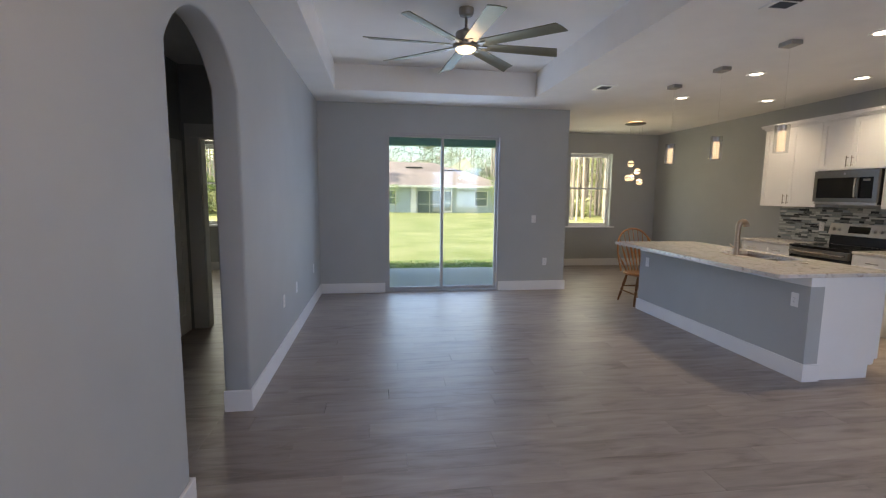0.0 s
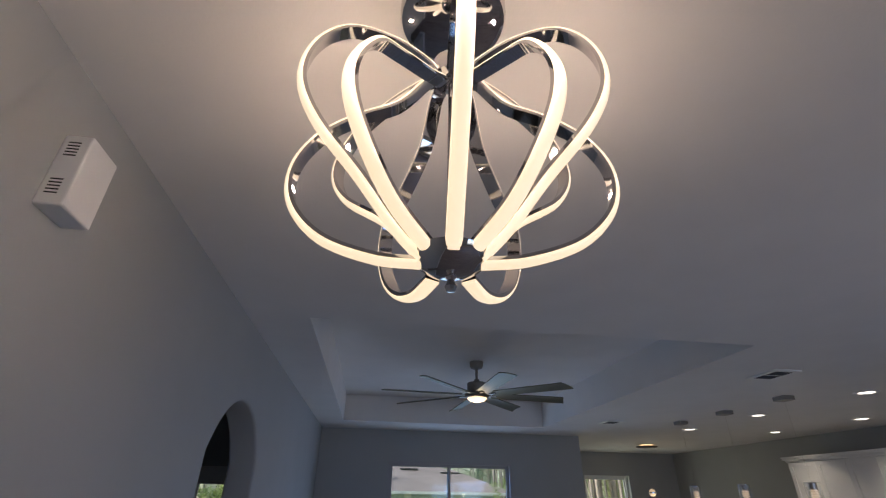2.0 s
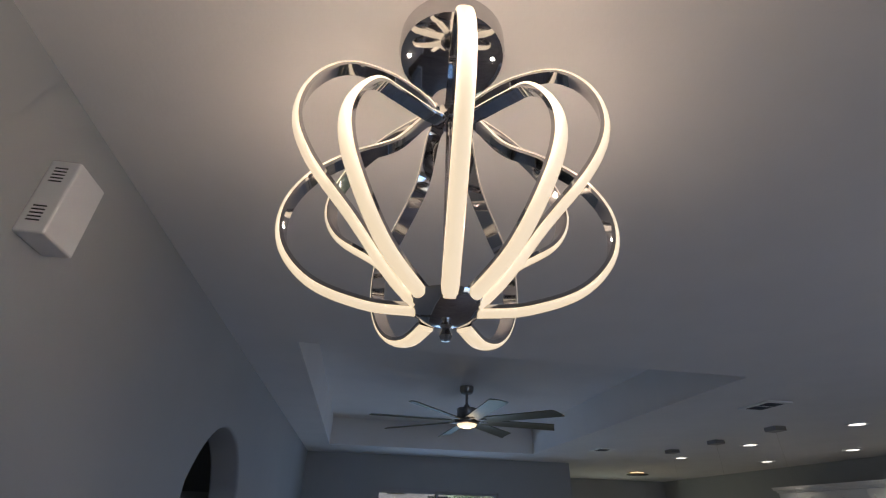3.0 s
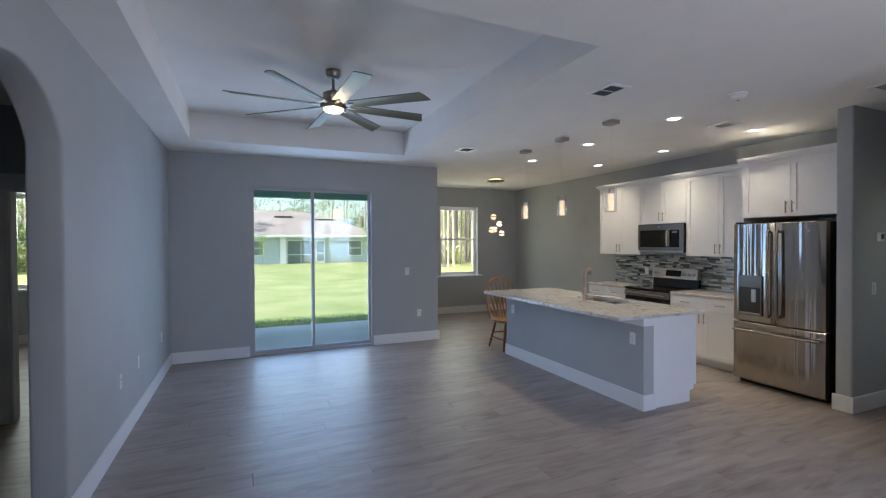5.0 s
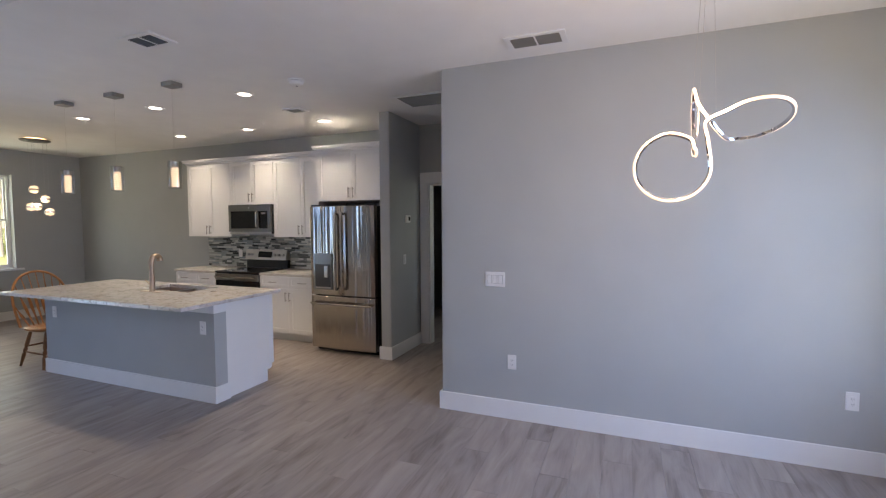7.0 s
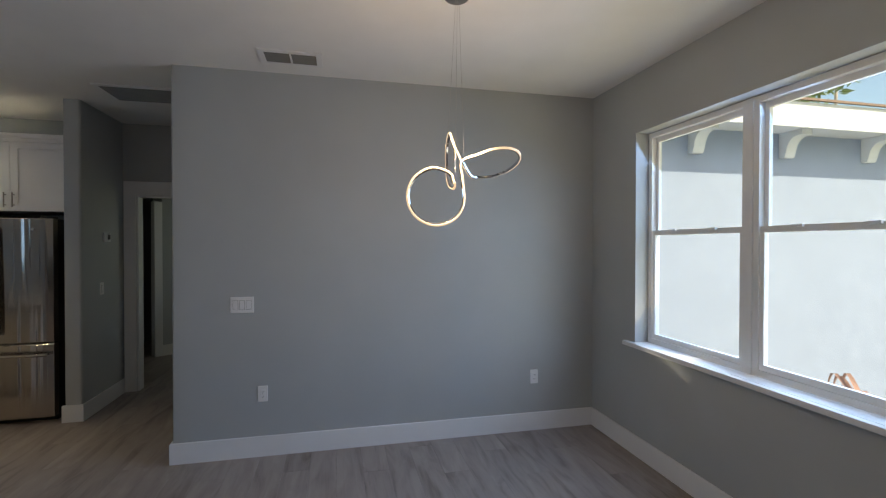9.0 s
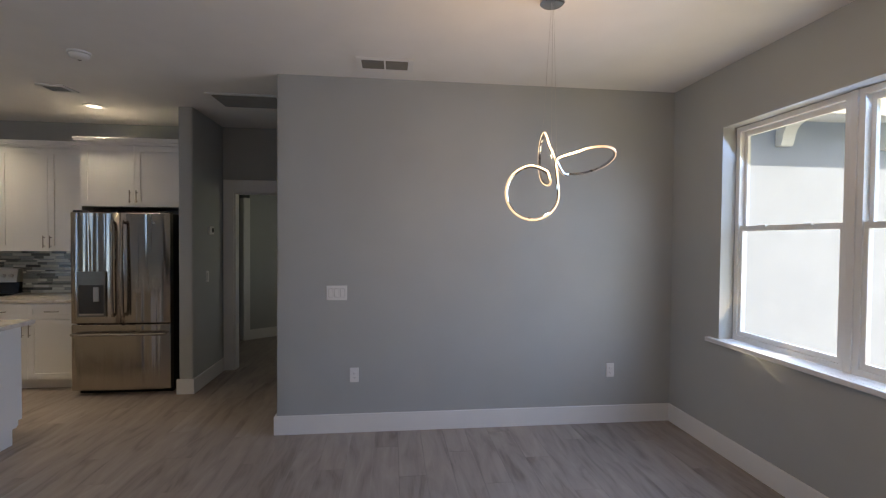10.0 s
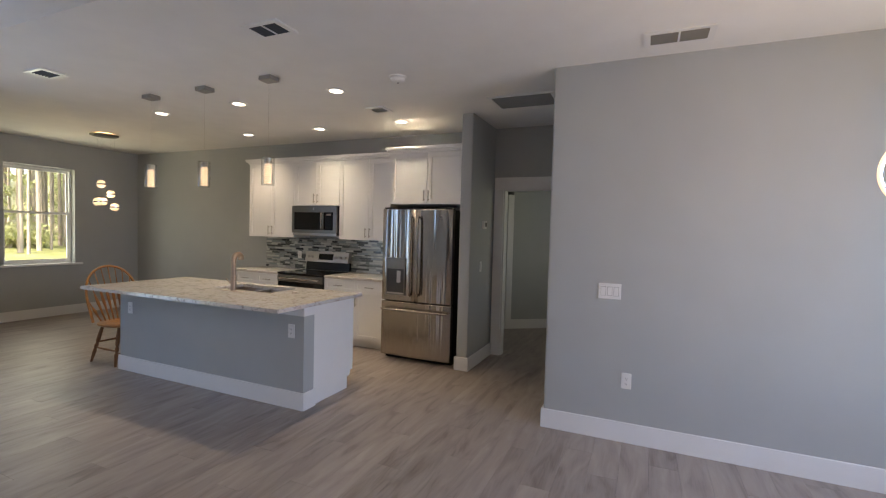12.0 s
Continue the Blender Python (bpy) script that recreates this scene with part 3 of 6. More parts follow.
for x0, x1, y0, y1 in ((TX0 - 0.02, TX0, TY0 - 0.02, TY1 + 0.02), (TX1, TX1 + 0.02, TY0 - 0.02, TY1 + 0.02), (TX0, TX1, TY0 - 0.02, TY0), (TX0, TX1, TY1, TY1 + 0.02)):
    box(bm, x0, x1, y0, y1, C + 0.021, TRAY - 0.001)
solid("ceiling", bm, M_CEIL, "flat off-white textured ceiling with a raised tray", "ceiling", "structure")

# subfloor and outside ground
bm = bmesh.new()
slab(bm, "z", -0.10, -0.012, (-4.8, 9.32), (FRONT - 0.2, NOOK + 0.2), holes=[(LEFT - 0.05, 2.98, BACK + 0.2, NOOK + 0.2)])
solid("floor_base", bm, M_SUBFLOOR, "dark floor base under the planks", "floor", "structure")
bm = bmesh.new()
bmesh.ops.create_grid(bm, x_segments=60, y_segments=60, size=400)
for v in bm.verts:
    v.co.z = -0.12
solid("ground", bm, M_LAWN, "sunlit green lawn reaching to the woods", "lawn", "structure")
bm = bmesh.new()
box(bm, LEFT, 2.93, BACK + 0.2, 9.86, -0.11, -0.05, 0.01)
solid("patio", bm, M_CONCRETE, "smooth grey concrete patio slab", "patio", "structure")
bm = bmesh.new()
box(bm, LEFT, 2.93, 9.66, 9.86, 2.50, 2.86, 0.006)
solid("lanai_beam", bm, M_BEAM, "blue-green painted beam over the patio", "beam", "structure")
bm = bmesh.new()
box(bm, LEFT, 2.93, BACK + 0.2, 9.66, 2.70, 2.72)
solid("lanai_ceiling", bm, M_STUCCO_WHITE, "white patio ceiling", "ceiling", "structure")
# roof of the house over all rooms
bm = bmesh.new()
box(bm, -5.3, 9.8, FRONT - 0.85, NOOK + 0.22, 3.24, 3.30)
for x0, x1, y0, y1 in ((-5.3, 9.8, FRONT - 0.88, FRONT - 0.85), (-5.3, 9.8, NOOK + 0.22, NOOK + 0.25)):
    box(bm, x0, x1, y0, y1, 2.72, 3.30)
box(bm, -5.3, 9.8, FRONT - 0.85, FRONT - 0.2, 2.72, 2.74)
solid("roof", bm, M_STUCCO_WHITE, "white eaves and roof of the house", "roof", "structure")


# baseboards
def baseboard(x0, y0, x1, y1, nx, ny, h=0.150, d=0.016):
    """Along the wall from (x0, y0) to (x1, y1), standing proud along (nx, ny)."""
    bm = bmesh.new()
    xs, ys = sorted((x0, x1)), sorted((y0, y1))
    if nx:
        a = sorted((x0, x0 + nx * d))
        box(bm, a[0], a[1], ys[0], ys[1], 0.0, h)
    else:
        a = sorted((y0, y0 + ny * d))
        box(bm, xs[0], xs[1], a[0], a[1], 0.0, h)
    top = [e for e in bm.edges if all(v.co.z > h - 1e-4 for v in e.verts)]
    bmesh.ops.bevel(bm, geom=top, offset=0.004, segments=2, affect="EDGES")
    return solid("baseboard", bm, M_TRIM, "tall white painted baseboard", "baseboard", "structure")


D = 0.016
baseboard(LEFT, FRONT, LEFT, A0 + D, 1, 0)
baseboard(LEFT, A1 - D, LEFT, BACK, 1, 0)
baseboard(LEFT, A0, LEFT - 0.17, A0, 0, 1)
baseboard(LEFT, A1, LEFT - 0.17, A1, 0, -1)
baseboard(LEFT + D, BACK, SL[0], BACK, 0, -1)
baseboard(SL[1], BACK, 3.13 + D, BACK, 0, -1)
baseboard(3.13, BACK, 3.13, NOOK, 1, 0)
baseboard(3.13 + D, NOOK, RIGHT, NOOK, 0, -1)
baseboard(RIGHT, 6.42, RIGHT, NOOK - D, -1, 0)
baseboard(5.335, 2.61 - D, 5.335, 2.745 + D, -1, 0)
baseboard(5.335, 2.61, 6.15, 2.61, 0, -1)
baseboard(DINE, FRONT, DINE, 1.55 + D, -1, 0)
baseboard(DINE, 1.55, 6.15, 1.55, 0, 1)
baseboard(LEFT + D, FRONT, DINE - D, FRONT, 0, 1)
baseboard(-4.6, NOOK, LEFT - 0.17, NOOK, 0, -1)
baseboard(-1.92, 1.0, -1.92, 4.52, 1, 0)
bm = bmesh.new()
box(bm, 0.0, 1.75, -0.016, 0.0, 0, 0.15)
bm.transform(pose(7.80, 2.80, 0, 0, 0, -53))
solid("baseboard", bm, M_TRIM, "tall white painted baseboard", "baseboard", "structure")


# door casings
def casing(name, axis, a, side, u0, u1, top, w=0.115, d=0.018):
    """Flat white casing round an opening on the face at a; side: which way it stands proud."""
    t = thing(name, (0, 0, 0), "flat white painted door casing", "door casing", kind="structure")
    lo, hi = sorted((a, a + side * d))
    for nm, p, q, z0, z1 in (("jamb_board", u0 - w, u0, 0, top), ("jamb_board", u1, u1 + w, 0, top), ("head_board", u0 - w, u1 + w, top, top + 0.145)):
        bm = bmesh.new()
        if axis == "x":
            box(bm, lo, hi, p, q, z0, z1, 0.003)
        else:
            box(bm, p, q, lo, hi, z0, z1, 0.003)
        part(nm, bm, M_TRIM, t)
    return t


def lining(name, axis, a0, a1, u0, u1, top, d=0.018):
    t = thing(name, (0, 0, 0), "white door lining with a stop", "door lining", kind="structure")
    for p, q, z0, z1 in ((u0, u0 + d, 0, top), (u1 - d, u1, 0, top), (u0 + d, u1 - d, top - d, top)):
        bm = bmesh.new()
        if axis == "x":
            box(bm, a0 - 0.001, a1 + 0.001, p, q, z0, z1, 0.002)
        else:
            box(bm, p, q, a0 - 0.001, a1 + 0.001, z0, z1, 0.002)
        part("lining_board", bm, M_TRIM, t)


casing("trim_hall", "x", 6.15, -1, HALL[0], HALL[1], HALL[3])
lining("door_2", "x", 6.15, 6.27, HALL[0], HALL[1], HALL[3])
casing("trim_bedroom", "y", 5.54, -1, BD[0], BD[1], BD[3], w=0.14)
lining("door_3", "y", 5.54, 5.66, BD[0], BD[1], BD[3])


def panel_door(name, at, turn, w, h, label):
    """A slab door with recessed panels, standing along local y, its face at x=0 towards +x."""
    t = thing(name, at, label, "door", kind="structure", turn=turn)
    bm = bmesh.new()
    st = 0.11
    zs = [0.0, 0.20, 0.98, 1.10, h - 0.12, h]
    slab(bm, "x", -0.02, 0.016, (0, w), (0, h), holes=[(st, w - st, zs[1], zs[2]), (st, w - st, zs[3], zs[4])])
    part("door_frame", bm, M_DOOR, t)
    for z0, z1 in ((zs[1], zs[2]), (zs[3], zs[4])):
        bm = bmesh.new()
        box(bm, -0.015, 0.004, st, w - st, z0, z1, 0.0)
        box(bm, 0.004, 0.012, st + 0.05, w - st - 0.05, z0 + 0.05, z1 - 0.05, 0.006)
        part("door_panel", bm, M_DOOR, t)
    bm = bmesh.new()
    rod(bm, (0.016, 0.07, 0.95), (0.05, 0.07, 0.95), 0.012)
    rod(bm, (0.05, 0.06, 0.95), (0.05, 0.19, 0.95), 0.009)
    part("door_handle", bm, M_NICKEL, t, "brushed nickel lever", True)
    return t


panel_door("door_4", (-1.90, 4.68, 0.015), 0, 0.76, 2.03, "closed white two-panel closet door in the passage")
bm = bmesh.new()
box(bm, -0.10, 0.0, -0.02, 0.12, 0, 2.16, 0.003)
bm.transform(pose(7.80, 2.80, 0, 0, 0, -53))
solid("trim_vestibule", bm, M_TRIM, "flat white painted door casing on the angled wall", "door casing", kind="structure")


# ---- windows and the sliding door ----
def sash_window(name, x0, x1, z0, z1, y, out, label):
    """A single-hung vinyl window in the opening, its frame at y; out: +1 when outdoors lies at larger y."""
    t = thing(name, (0, 0, 0), label, "window", kind="structure")
    ya, yb = sorted((y, y + out * 0.07))
    f = 0.034
    bm = bmesh.new()
    slab(bm, "y", ya, yb, (x0, x1), (z0, z1), holes=[(x0 + f, x1 - f, z0 + f, z1 - f)])
    part("window_frame", bm, M_VINYL, t)
    mid = z0 + (z1 - z0) * 0.525
    i0, i1, j0, j1 = x0 + f, x1 - f, z0 + f, z1 - f
    for nm, a, b, dy in (("upper_sash", mid - 0.018, j1, 0.040), ("lower_sash", j0, mid + 0.018, 0.012)):
        s0, s1 = sorted((y + out * dy, y + out * (dy + 0.024)))
        bm = bmesh.new()
        slab(bm, "y", s0, s1, (i0, i1), (a, b), holes=[(i0 + 0.024, i1 - 0.024, a + 0.034, b - 0.034)])
        sash = part(nm, bm, M_VINYL, t)
        bm = bmesh.new()
        c = (s0 + s1) / 2
        box(bm, i0 + 0.023, i1 - 0.023, c - 0.002, c + 0.002, a + 0.033, b - 0.033)
        g = part("pane", bm, M_GLASS, sash)
        g.visible_shadow = False
    bm = bmesh.new()
    for cx in (i0 + (i1 - i0) * 0.28, i0 + (i1 - i0) * 0.72):
        l0, l1 = sorted((y + out * 0.012, y - out * 0.008))
        box(bm, cx - 0.03, cx + 0.03, l0, l1, mid + 0.006, mid + 0.022, 0.003)
    part("sash_lock", bm, M_VINYL, t)
    return t


def window_sill(x0, x1, z, wall_y, out, depth):
    bm = bmesh.new()
    box(bm, x0, x1, *sorted((wall_y, wall_y + out * depth)), z, z + 0.02)
    a, b = sorted((wall_y - out * 0.04, wall_y))
    box(bm, x0 - 0.10, x1 + 0.10, a, b, z - 0.012, z + 0.02, 0.004)
    return solid("window_sill", bm, M_TRIM, "white marble window sill", "window sill", "structure")


XM = (FW[0] + FW[1]) / 2
sash_window("window_1", XM + 0.02, FW[1] - 0.002, FW[2] + 0.02, FW[3] - 0.002, FRONT - 0.11, -1, "white vinyl single-hung window of a pair")
sash_window("window_2", FW[0] + 0.002, XM - 0.02, FW[2] + 0.02, FW[3] - 0.002, FRONT - 0.11, -1, "white vinyl single-hung window of a pair")
bm = bmesh.new()
box(bm, XM - 0.02, XM + 0.02, FRONT - 0.19, FRONT - 0.10, FW[2] + 0.02, FW[3] - 0.002, 0.003)
solid("trim_mullion", bm, M_VINYL, "white mullion between paired windows", "mullion", "structure")
window_sill(FW[0], FW[1], FW[2], FRONT, -1, 0.105)
sash_window("window_3", NW[0] + 0.002, NW[1] - 0.002, NW[2] + 0.02, NW[3] - 0.002, NOOK + 0.10, 1, "white vinyl single-hung window looking on woods")
window_sill(NW[0], NW[1], NW[2], NOOK, 1, 0.095)
sash_window("window_4", BW[0] + 0.002, BW[1] - 0.002, BW[2] + 0.02, BW[3] - 0.002, NOOK + 0.10, 1, "white vinyl single-hung bedroom window")
window_sill(BW[0], BW[1], BW[2], NOOK, 1, 0.095)

sd = thing("door_1", (0, 0, 0), "white aluminium sliding glass door to the patio", "sliding door", kind="structure")
bm = bmesh.new()
slab(bm, "y", BACK - 0.012, BACK + 0.11, (SL[0] + 0.001, SL[1] - 0.001), (0.001, SL[3] - 0.001), holes=[(SL[0] + 0.027, SL[1] - 0.027, 0.03, SL[3] - 0.027)])
part("door_frame", bm, M_ALU, sd)
xm = (SL[0] + SL[1]) / 2 - 0.02
for x0, x1, y0 in ((SL[0] + 0.028, xm + 0.024, BACK + 0.012), (xm - 0.018, SL[1] - 0.028, BACK + 0.055)):
    bm = bmesh.new()
    slab(bm, "y", y0, y0 + 0.03, (x0, x1), (0.031, SL[3] - 0.028), holes=[(x0 + 0.038, x1 - 0.038, 0.078, SL[3] - 0.066)])
    leaf = part("sliding_leaf", bm, M_ALU, sd)
    bm = bmesh.new()
    box(bm, x0 + 0.037, x1 - 0.037, y0 + 0.012, y0 + 0.017, 0.077, SL[3] - 0.065)
    g = part("pane", bm, M_SLIDERGLASS, leaf)
    g.visible_shadow = False
bm = bmesh.new()
box(bm, SL[0] + 0.045, SL[0] + 0.07, BACK - 0.02, BACK + 0.011, 0.95, 1.15, 0.005)
part("pull_handle", bm, M_ALU, sd)


# ---- kitchen cabinets ----
def bar_pull(parent, x, y, z, length, upright):
    bm = bmesh.new()
    h = length / 2
    if upright:
        rod(bm, (x - 0.03, y, z - h), (x - 0.03, y, z + h), 0.0055, seg=10)
        for s in (-0.7, 0.7):
            rod(bm, (x, y, z + s * h), (x - 0.03, y, z + s * h), 0.0045, seg=8)
    else:
        rod(bm, (x - 0.03, y - h, z), (x - 0.03, y + h, z), 0.0055, seg=10)
        for s in (-0.7, 0.7):
            rod(bm, (x, y + s * h, z), (x - 0.03, y + s * h, z), 0.0045, seg=8)
    part("handle", bm, M_PULL, parent, "brushed nickel bar pull", True)


def shaker(parent, name, y0, y1, z0, z1, pull=None, stile=0.058):
    """A shaker front on the plane x=0, with its recessed field; pull: (y, z, length, upright)."""
    bm = bmesh.new()
    g = 0.0015
    y0, y1, z0, z1 = y0 + g, y1 - g, z0 + g, z1 - g
    s = min(stile, (z1 - z0) * 0.3)
    slab(bm, "x", -0.020, 0.0, (y0, y1), (z0, z1), holes=[(y0 + stile, y1 - stile, z0 + s, z1 - s)])
    box(bm, -0.010, -0.002, y0 + stile - 0.001, y1 - stile + 0.001, z0 + s - 0.001, z1 - s + 0.001)
    d = part(name, bm, M_CAB, parent)
    if pull:
        bar_pull(d, -0.020, *pull)
    return d


def wall_cabinet(y0, y1, z0, z1, front, label, doors=2):
    t = thing("wall_cabinet", (front, y0, z0), label, "cabinet", "kitchen wall cabinets")
    w, h, dep = y1 - y0, z1 - z0, RIGHT - front - 0.002
    bm = bmesh.new()
    box(bm, 0.001, dep, 0, w, 0, h, 0.001)
    part("body", bm, M_CAB, t)
    dw = w / doors
    for k in range(doors):
        yy = dw * k
        py = yy + dw - 0.032 if k == 0 else yy + 0.032
        shaker(t, "door", yy, yy + dw, 0.0, h, (py, 0.10, 0.13, True))
    return t


wall_cabinet(5.548, 6.43, 1.40, 2.49, 5.86, "white shaker wall cabinet with two tall doors")
wall_cabinet(4.750, 5.546, 1.868, 2.49, 5.86, "short white shaker wall cabinet above the microwave")
wall_cabinet(3.795, 4.748, 1.40, 2.49, 5.86, "white shaker wall cabinet beside the refrigerator")
wall_cabinet(2.765, 3.770, 1.868, 2.49, 5.58, "deep white shaker cabinet above the refrigerator")
bm = bmesh.new()
box(bm, 5.575, RIGHT - 0.002, 3.772, 3.793, 0.0, 2.49, 0.001)
solid("tall_end_board", bm, M_CAB, "tall white board between refrigerator and cabinets", "cabinet board")


def crown(name, x, y0, y1, z, ret0, ret1):
    """A stepped crown moulding along y at front plane x, with returns to the wall at the ends asked for."""
    bm = bmesh.new()
    steps = [(0.000, 0.000), (0.012, 0.012), (0.016, 0.030), (0.040, 0.052), (0.048, 0.056), (0.048, 0.070)]
    for (d0, h0), (d1, h1) in zip(steps, steps[1:]):
        if h1 - h0 < 1e-4:
            continue
        a = y0 - (d1 if ret0 else 0)
        b = y1 + (d1 if ret1 else 0)
        box(bm, x - d1 - 0.02, RIGHT - 0.004, a, b, z + h0, z + h1)
    return solid(name, bm, M_CAB, "white stepped crown moulding on the wall cabinets", "moulding")


crown("crown_moulding", 5.86, 3.795, 6.43, 2.491, False, True)
crown("crown_moulding", 5.58, 2.765, 3.772, 2.491, False, True)


def base_cabinet(y0, y1, label, doors=2):
    t = thing("base_cabinet", (5.58, y0, 0.0), label, "cabinet", "kitchen base cabinets")
    w, dep = y1 - y0, RIGHT - 5.58 - 0.002
    bm = bmesh.new()
    box(bm, 0.001, dep, 0, w, 0.105, 0.884, 0.001)
    part("body", bm, M_CAB, t)
    bm = bmesh.new()
    box(bm, 0.07, dep, 0.0, w, 0.0, 0.104)
    part("toe_kick", bm, M_CAB, t)
    dw = w / doors
    for k in range(doors):
        yy = dw * k
        shaker(t, "drawer_front", yy, yy + dw, 0.72, 0.876, (yy + dw / 2, 0.80, 0.13, False), 0.045)
        py = yy + dw - 0.032 if k == 0 else yy + 0.032
        shaker(t, "door", yy, yy + dw, 0.112, 0.716, (py, 0.61, 0.13, True))
    return t


base_cabinet(5.556, 6.385, "white shaker base cabinet at the counter's end")
base_cabinet(3.796, 4.766, "white shaker base cabinet beside the range")


def counter(name, x0, x1, y0, y1, z0, z1, label, holes=()):
    bm = bmesh.new()
    slab(bm, "z", z0, z1, (x0, x1), (y0, y1), holes)
    bmesh.ops.recalc_face_normals(bm, faces=bm.faces[:])
    es = [e for e in bm.edges if len(e.link_faces) == 2 and e.calc_face_angle(0) > 0.5]
    bmesh.ops.bevel(bm, geom=es, offset=0.005, segments=2, affect="EDGES")
    return solid(name, bm, M_GRANITE, label, "countertop", smooth=True)


counter("countertop", 5.545, RIGHT - 0.003, 5.556, 6.41, 0.885, 0.917, "pale speckled granite countertop")
counter("countertop", 5.545, RIGHT - 0.003, 3.796, 4.766, 0.885, 0.917, "pale speckled granite countertop")

# ---- refrigerator ----
fr = thing("refrigerator", (5.34, 2.825, 0.0), "stainless french-door refrigerator with an ice dispenser", "refrigerator")
W = 0.912
bm = bmesh.new()
box(bm, 0.085, 0.80, 0.004, W - 0.004, 0.05, 1.795, 0.006)
part("case", bm, M_BLACK, fr, "black painted steel case")
bm = bmesh.new()
box(bm, 0.10, 0.78, 0.02, W - 0.02, 0.0, 0.05)
part("base", bm, M_BLACK, fr)


def bowed_panel(bm, y0, y1, z0, z1, bow=0.011, n=14):
    """A door skin bowed towards -x across the whole width W."""
    def xo(y):
        u = (y / W - 0.5) * 2
        return -bow * (1 - u * u)
    cols = [y0 + (y1 - y0) * i / n for i in range(n + 1)]
    e = 0.008
    front = [[bm.verts.new((xo(y) + (e if i in (0, n) else 0), y, z)) for z in (z0, z0 + e, z1 - e, z1)] for i, y in enumerate(cols)]
    for col in front:
        col[0].co.x += e * 0.8
        col[3].co.x += e * 0.8
    back = [[bm.verts.new((0.078, y, z)) for z in (z0, z1)] for y in (y0, y1)]
    for a, b in zip(front, front[1:]):
        for k in range(3):
            bm.faces.new((a[k], a[k + 1], b[k + 1], b[k]))
    bm.faces.new([front[i][0] for i in range(n + 1)] + [back[1][0], back[0][0]])
    bm.faces.new([front[i][3] for i in range(n, -1, -1)] + [back[0][1], back[1][1]])
    bm.faces.new(front[0][::-1] + [back[0][0], back[0][1]])
    bm.faces.new(front[n] + [back[1][1], back[1][0]])
    bm.faces.new((back[0][0], back[1][0], back[1][1], back[0][1]))


ZS = 0.705
left_leaf = None
for nm, y0, y1, z0, z1, hy in (("right_door", 0.003, W / 2 - 0.003, ZS + 0.006, 1.795, W / 2 - 0.045), ("left_door", W / 2 + 0.003, W - 0.003, ZS + 0.006, 1.795, W / 2 + 0.045), ("freezer_drawer", 0.003, W - 0.003, 0.055, ZS - 0.006, None)):
    bm = bmesh.new()
    bowed_panel(bm, y0, y1, z0, z1)
    d = part(nm, bm, M_STEEL, fr, smooth=True)
    bm = bmesh.new()
    if hy:
        tube(bm, smooth_points([(-0.02, hy, 0.80), (-0.062, hy, 0.83), (-0.070, hy, 1.25), (-0.062, hy, 1.67), (-0.02, hy, 1.70)], 6), 0.014, 10)
    else:
        tube(bm, smooth_points([(-0.015, 0.05, 0.610), (-0.060, 0.07, 0.612), (-0.075, W / 2, 0.615), (-0.060, W - 0.07, 0.612), (-0.015, W - 0.05, 0.610)], 6), 0.014, 10)
    part("handle", bm, M_STEEL, d, "curved stainless bar handle", True)
    if nm == "left_door":
        left_leaf = d
# dispenser in the left door
DY0, DY1 = 0.585, 0.835
bm = bmesh.new()
slab(bm, "x", -0.026, 0.01, (DY0, DY1), (0.78, 1.22), holes=[(DY0 + 0.012, DY1 - 0.012, 0.81, 1.09)])
part("dispenser_bezel", bm, M_BEZEL, left_leaf, "stainless dispenser surround")
bm = bmesh.new()
box(bm, -0.019, -0.012, DY0 + 0.011, DY1 - 0.011, 0.809, 1.091)
part("dispenser_well", bm, M_WELL, left_leaf, "dark grey recessed dispenser well")
bm = bmesh.new()
box(bm, -0.031, -0.020, DY0 + 0.055, DY0 + 0.105, 0.93, 1.07, 0.004)
part("paddle", bm, M_STEELFLAT, left_leaf)
bm = bmesh.new()
box(bm, -0.029, -0.018, DY0 + 0.014, DY1 - 0.014, 0.796, 0.812, 0.003)
part("drip_tray", bm, M_NICKEL, left_leaf)
for sy in (0.06, W - 0.06):
    bm = bmesh.new()
    box(bm, 0.01, 0.12, sy - 0.04, sy + 0.04, 1.796, 1.815, 0.004)
    part("hinge_cover", bm, M_BLACK, fr)
bm = bmesh.new()
rod(bm, (-0.0135, 0.145, 1.70), (-0.0105, 0.145, 1.70), 0.012, seg=16)
part("badge", bm, M_NICKEL, fr)

# ---- microwave ----
mw = thing("microwave_oven", (5.79, 4.757, 1.445), "stainless over-range microwave with a black window", "microwave")
MWW = 0.778
bm = bmesh.new()
box(bm, 0.02, 0.398, 0, MWW, 0.0, 0.418, 0.004)
part("case", bm, M_BLACK, mw)
bm = bmesh.new()
slab(bm, "x", -0.012, 0.02, (0.0, MWW), (0.03, 0.414), holes=[(0.05, 0.215, 0.075, 0.325), (0.245, MWW - 0.04, 0.075, 0.325)])
part("front_frame", bm, M_BEZEL, mw)
bm = bmesh.new()
box(bm, -0.006, 0.019, 0.2451, MWW - 0.0401, 0.0751, 0.3249)
part("door_window", bm, M_BLACKGLASS, mw, "black glass door window")
bm = bmesh.new()
box(bm, -0.006, 0.019, 0.0501, 0.2149, 0.0751, 0.3249)
cp = part("control_panel", bm, M_BLACKGLASS, mw, "black glass control panel")
bm = bmesh.new()
box(bm, -0.0075, -0.0065, 0.09, 0.17, 0.28, 0.305)
part("display_bar", bm, M_SINK, cp)
bm = bmesh.new()
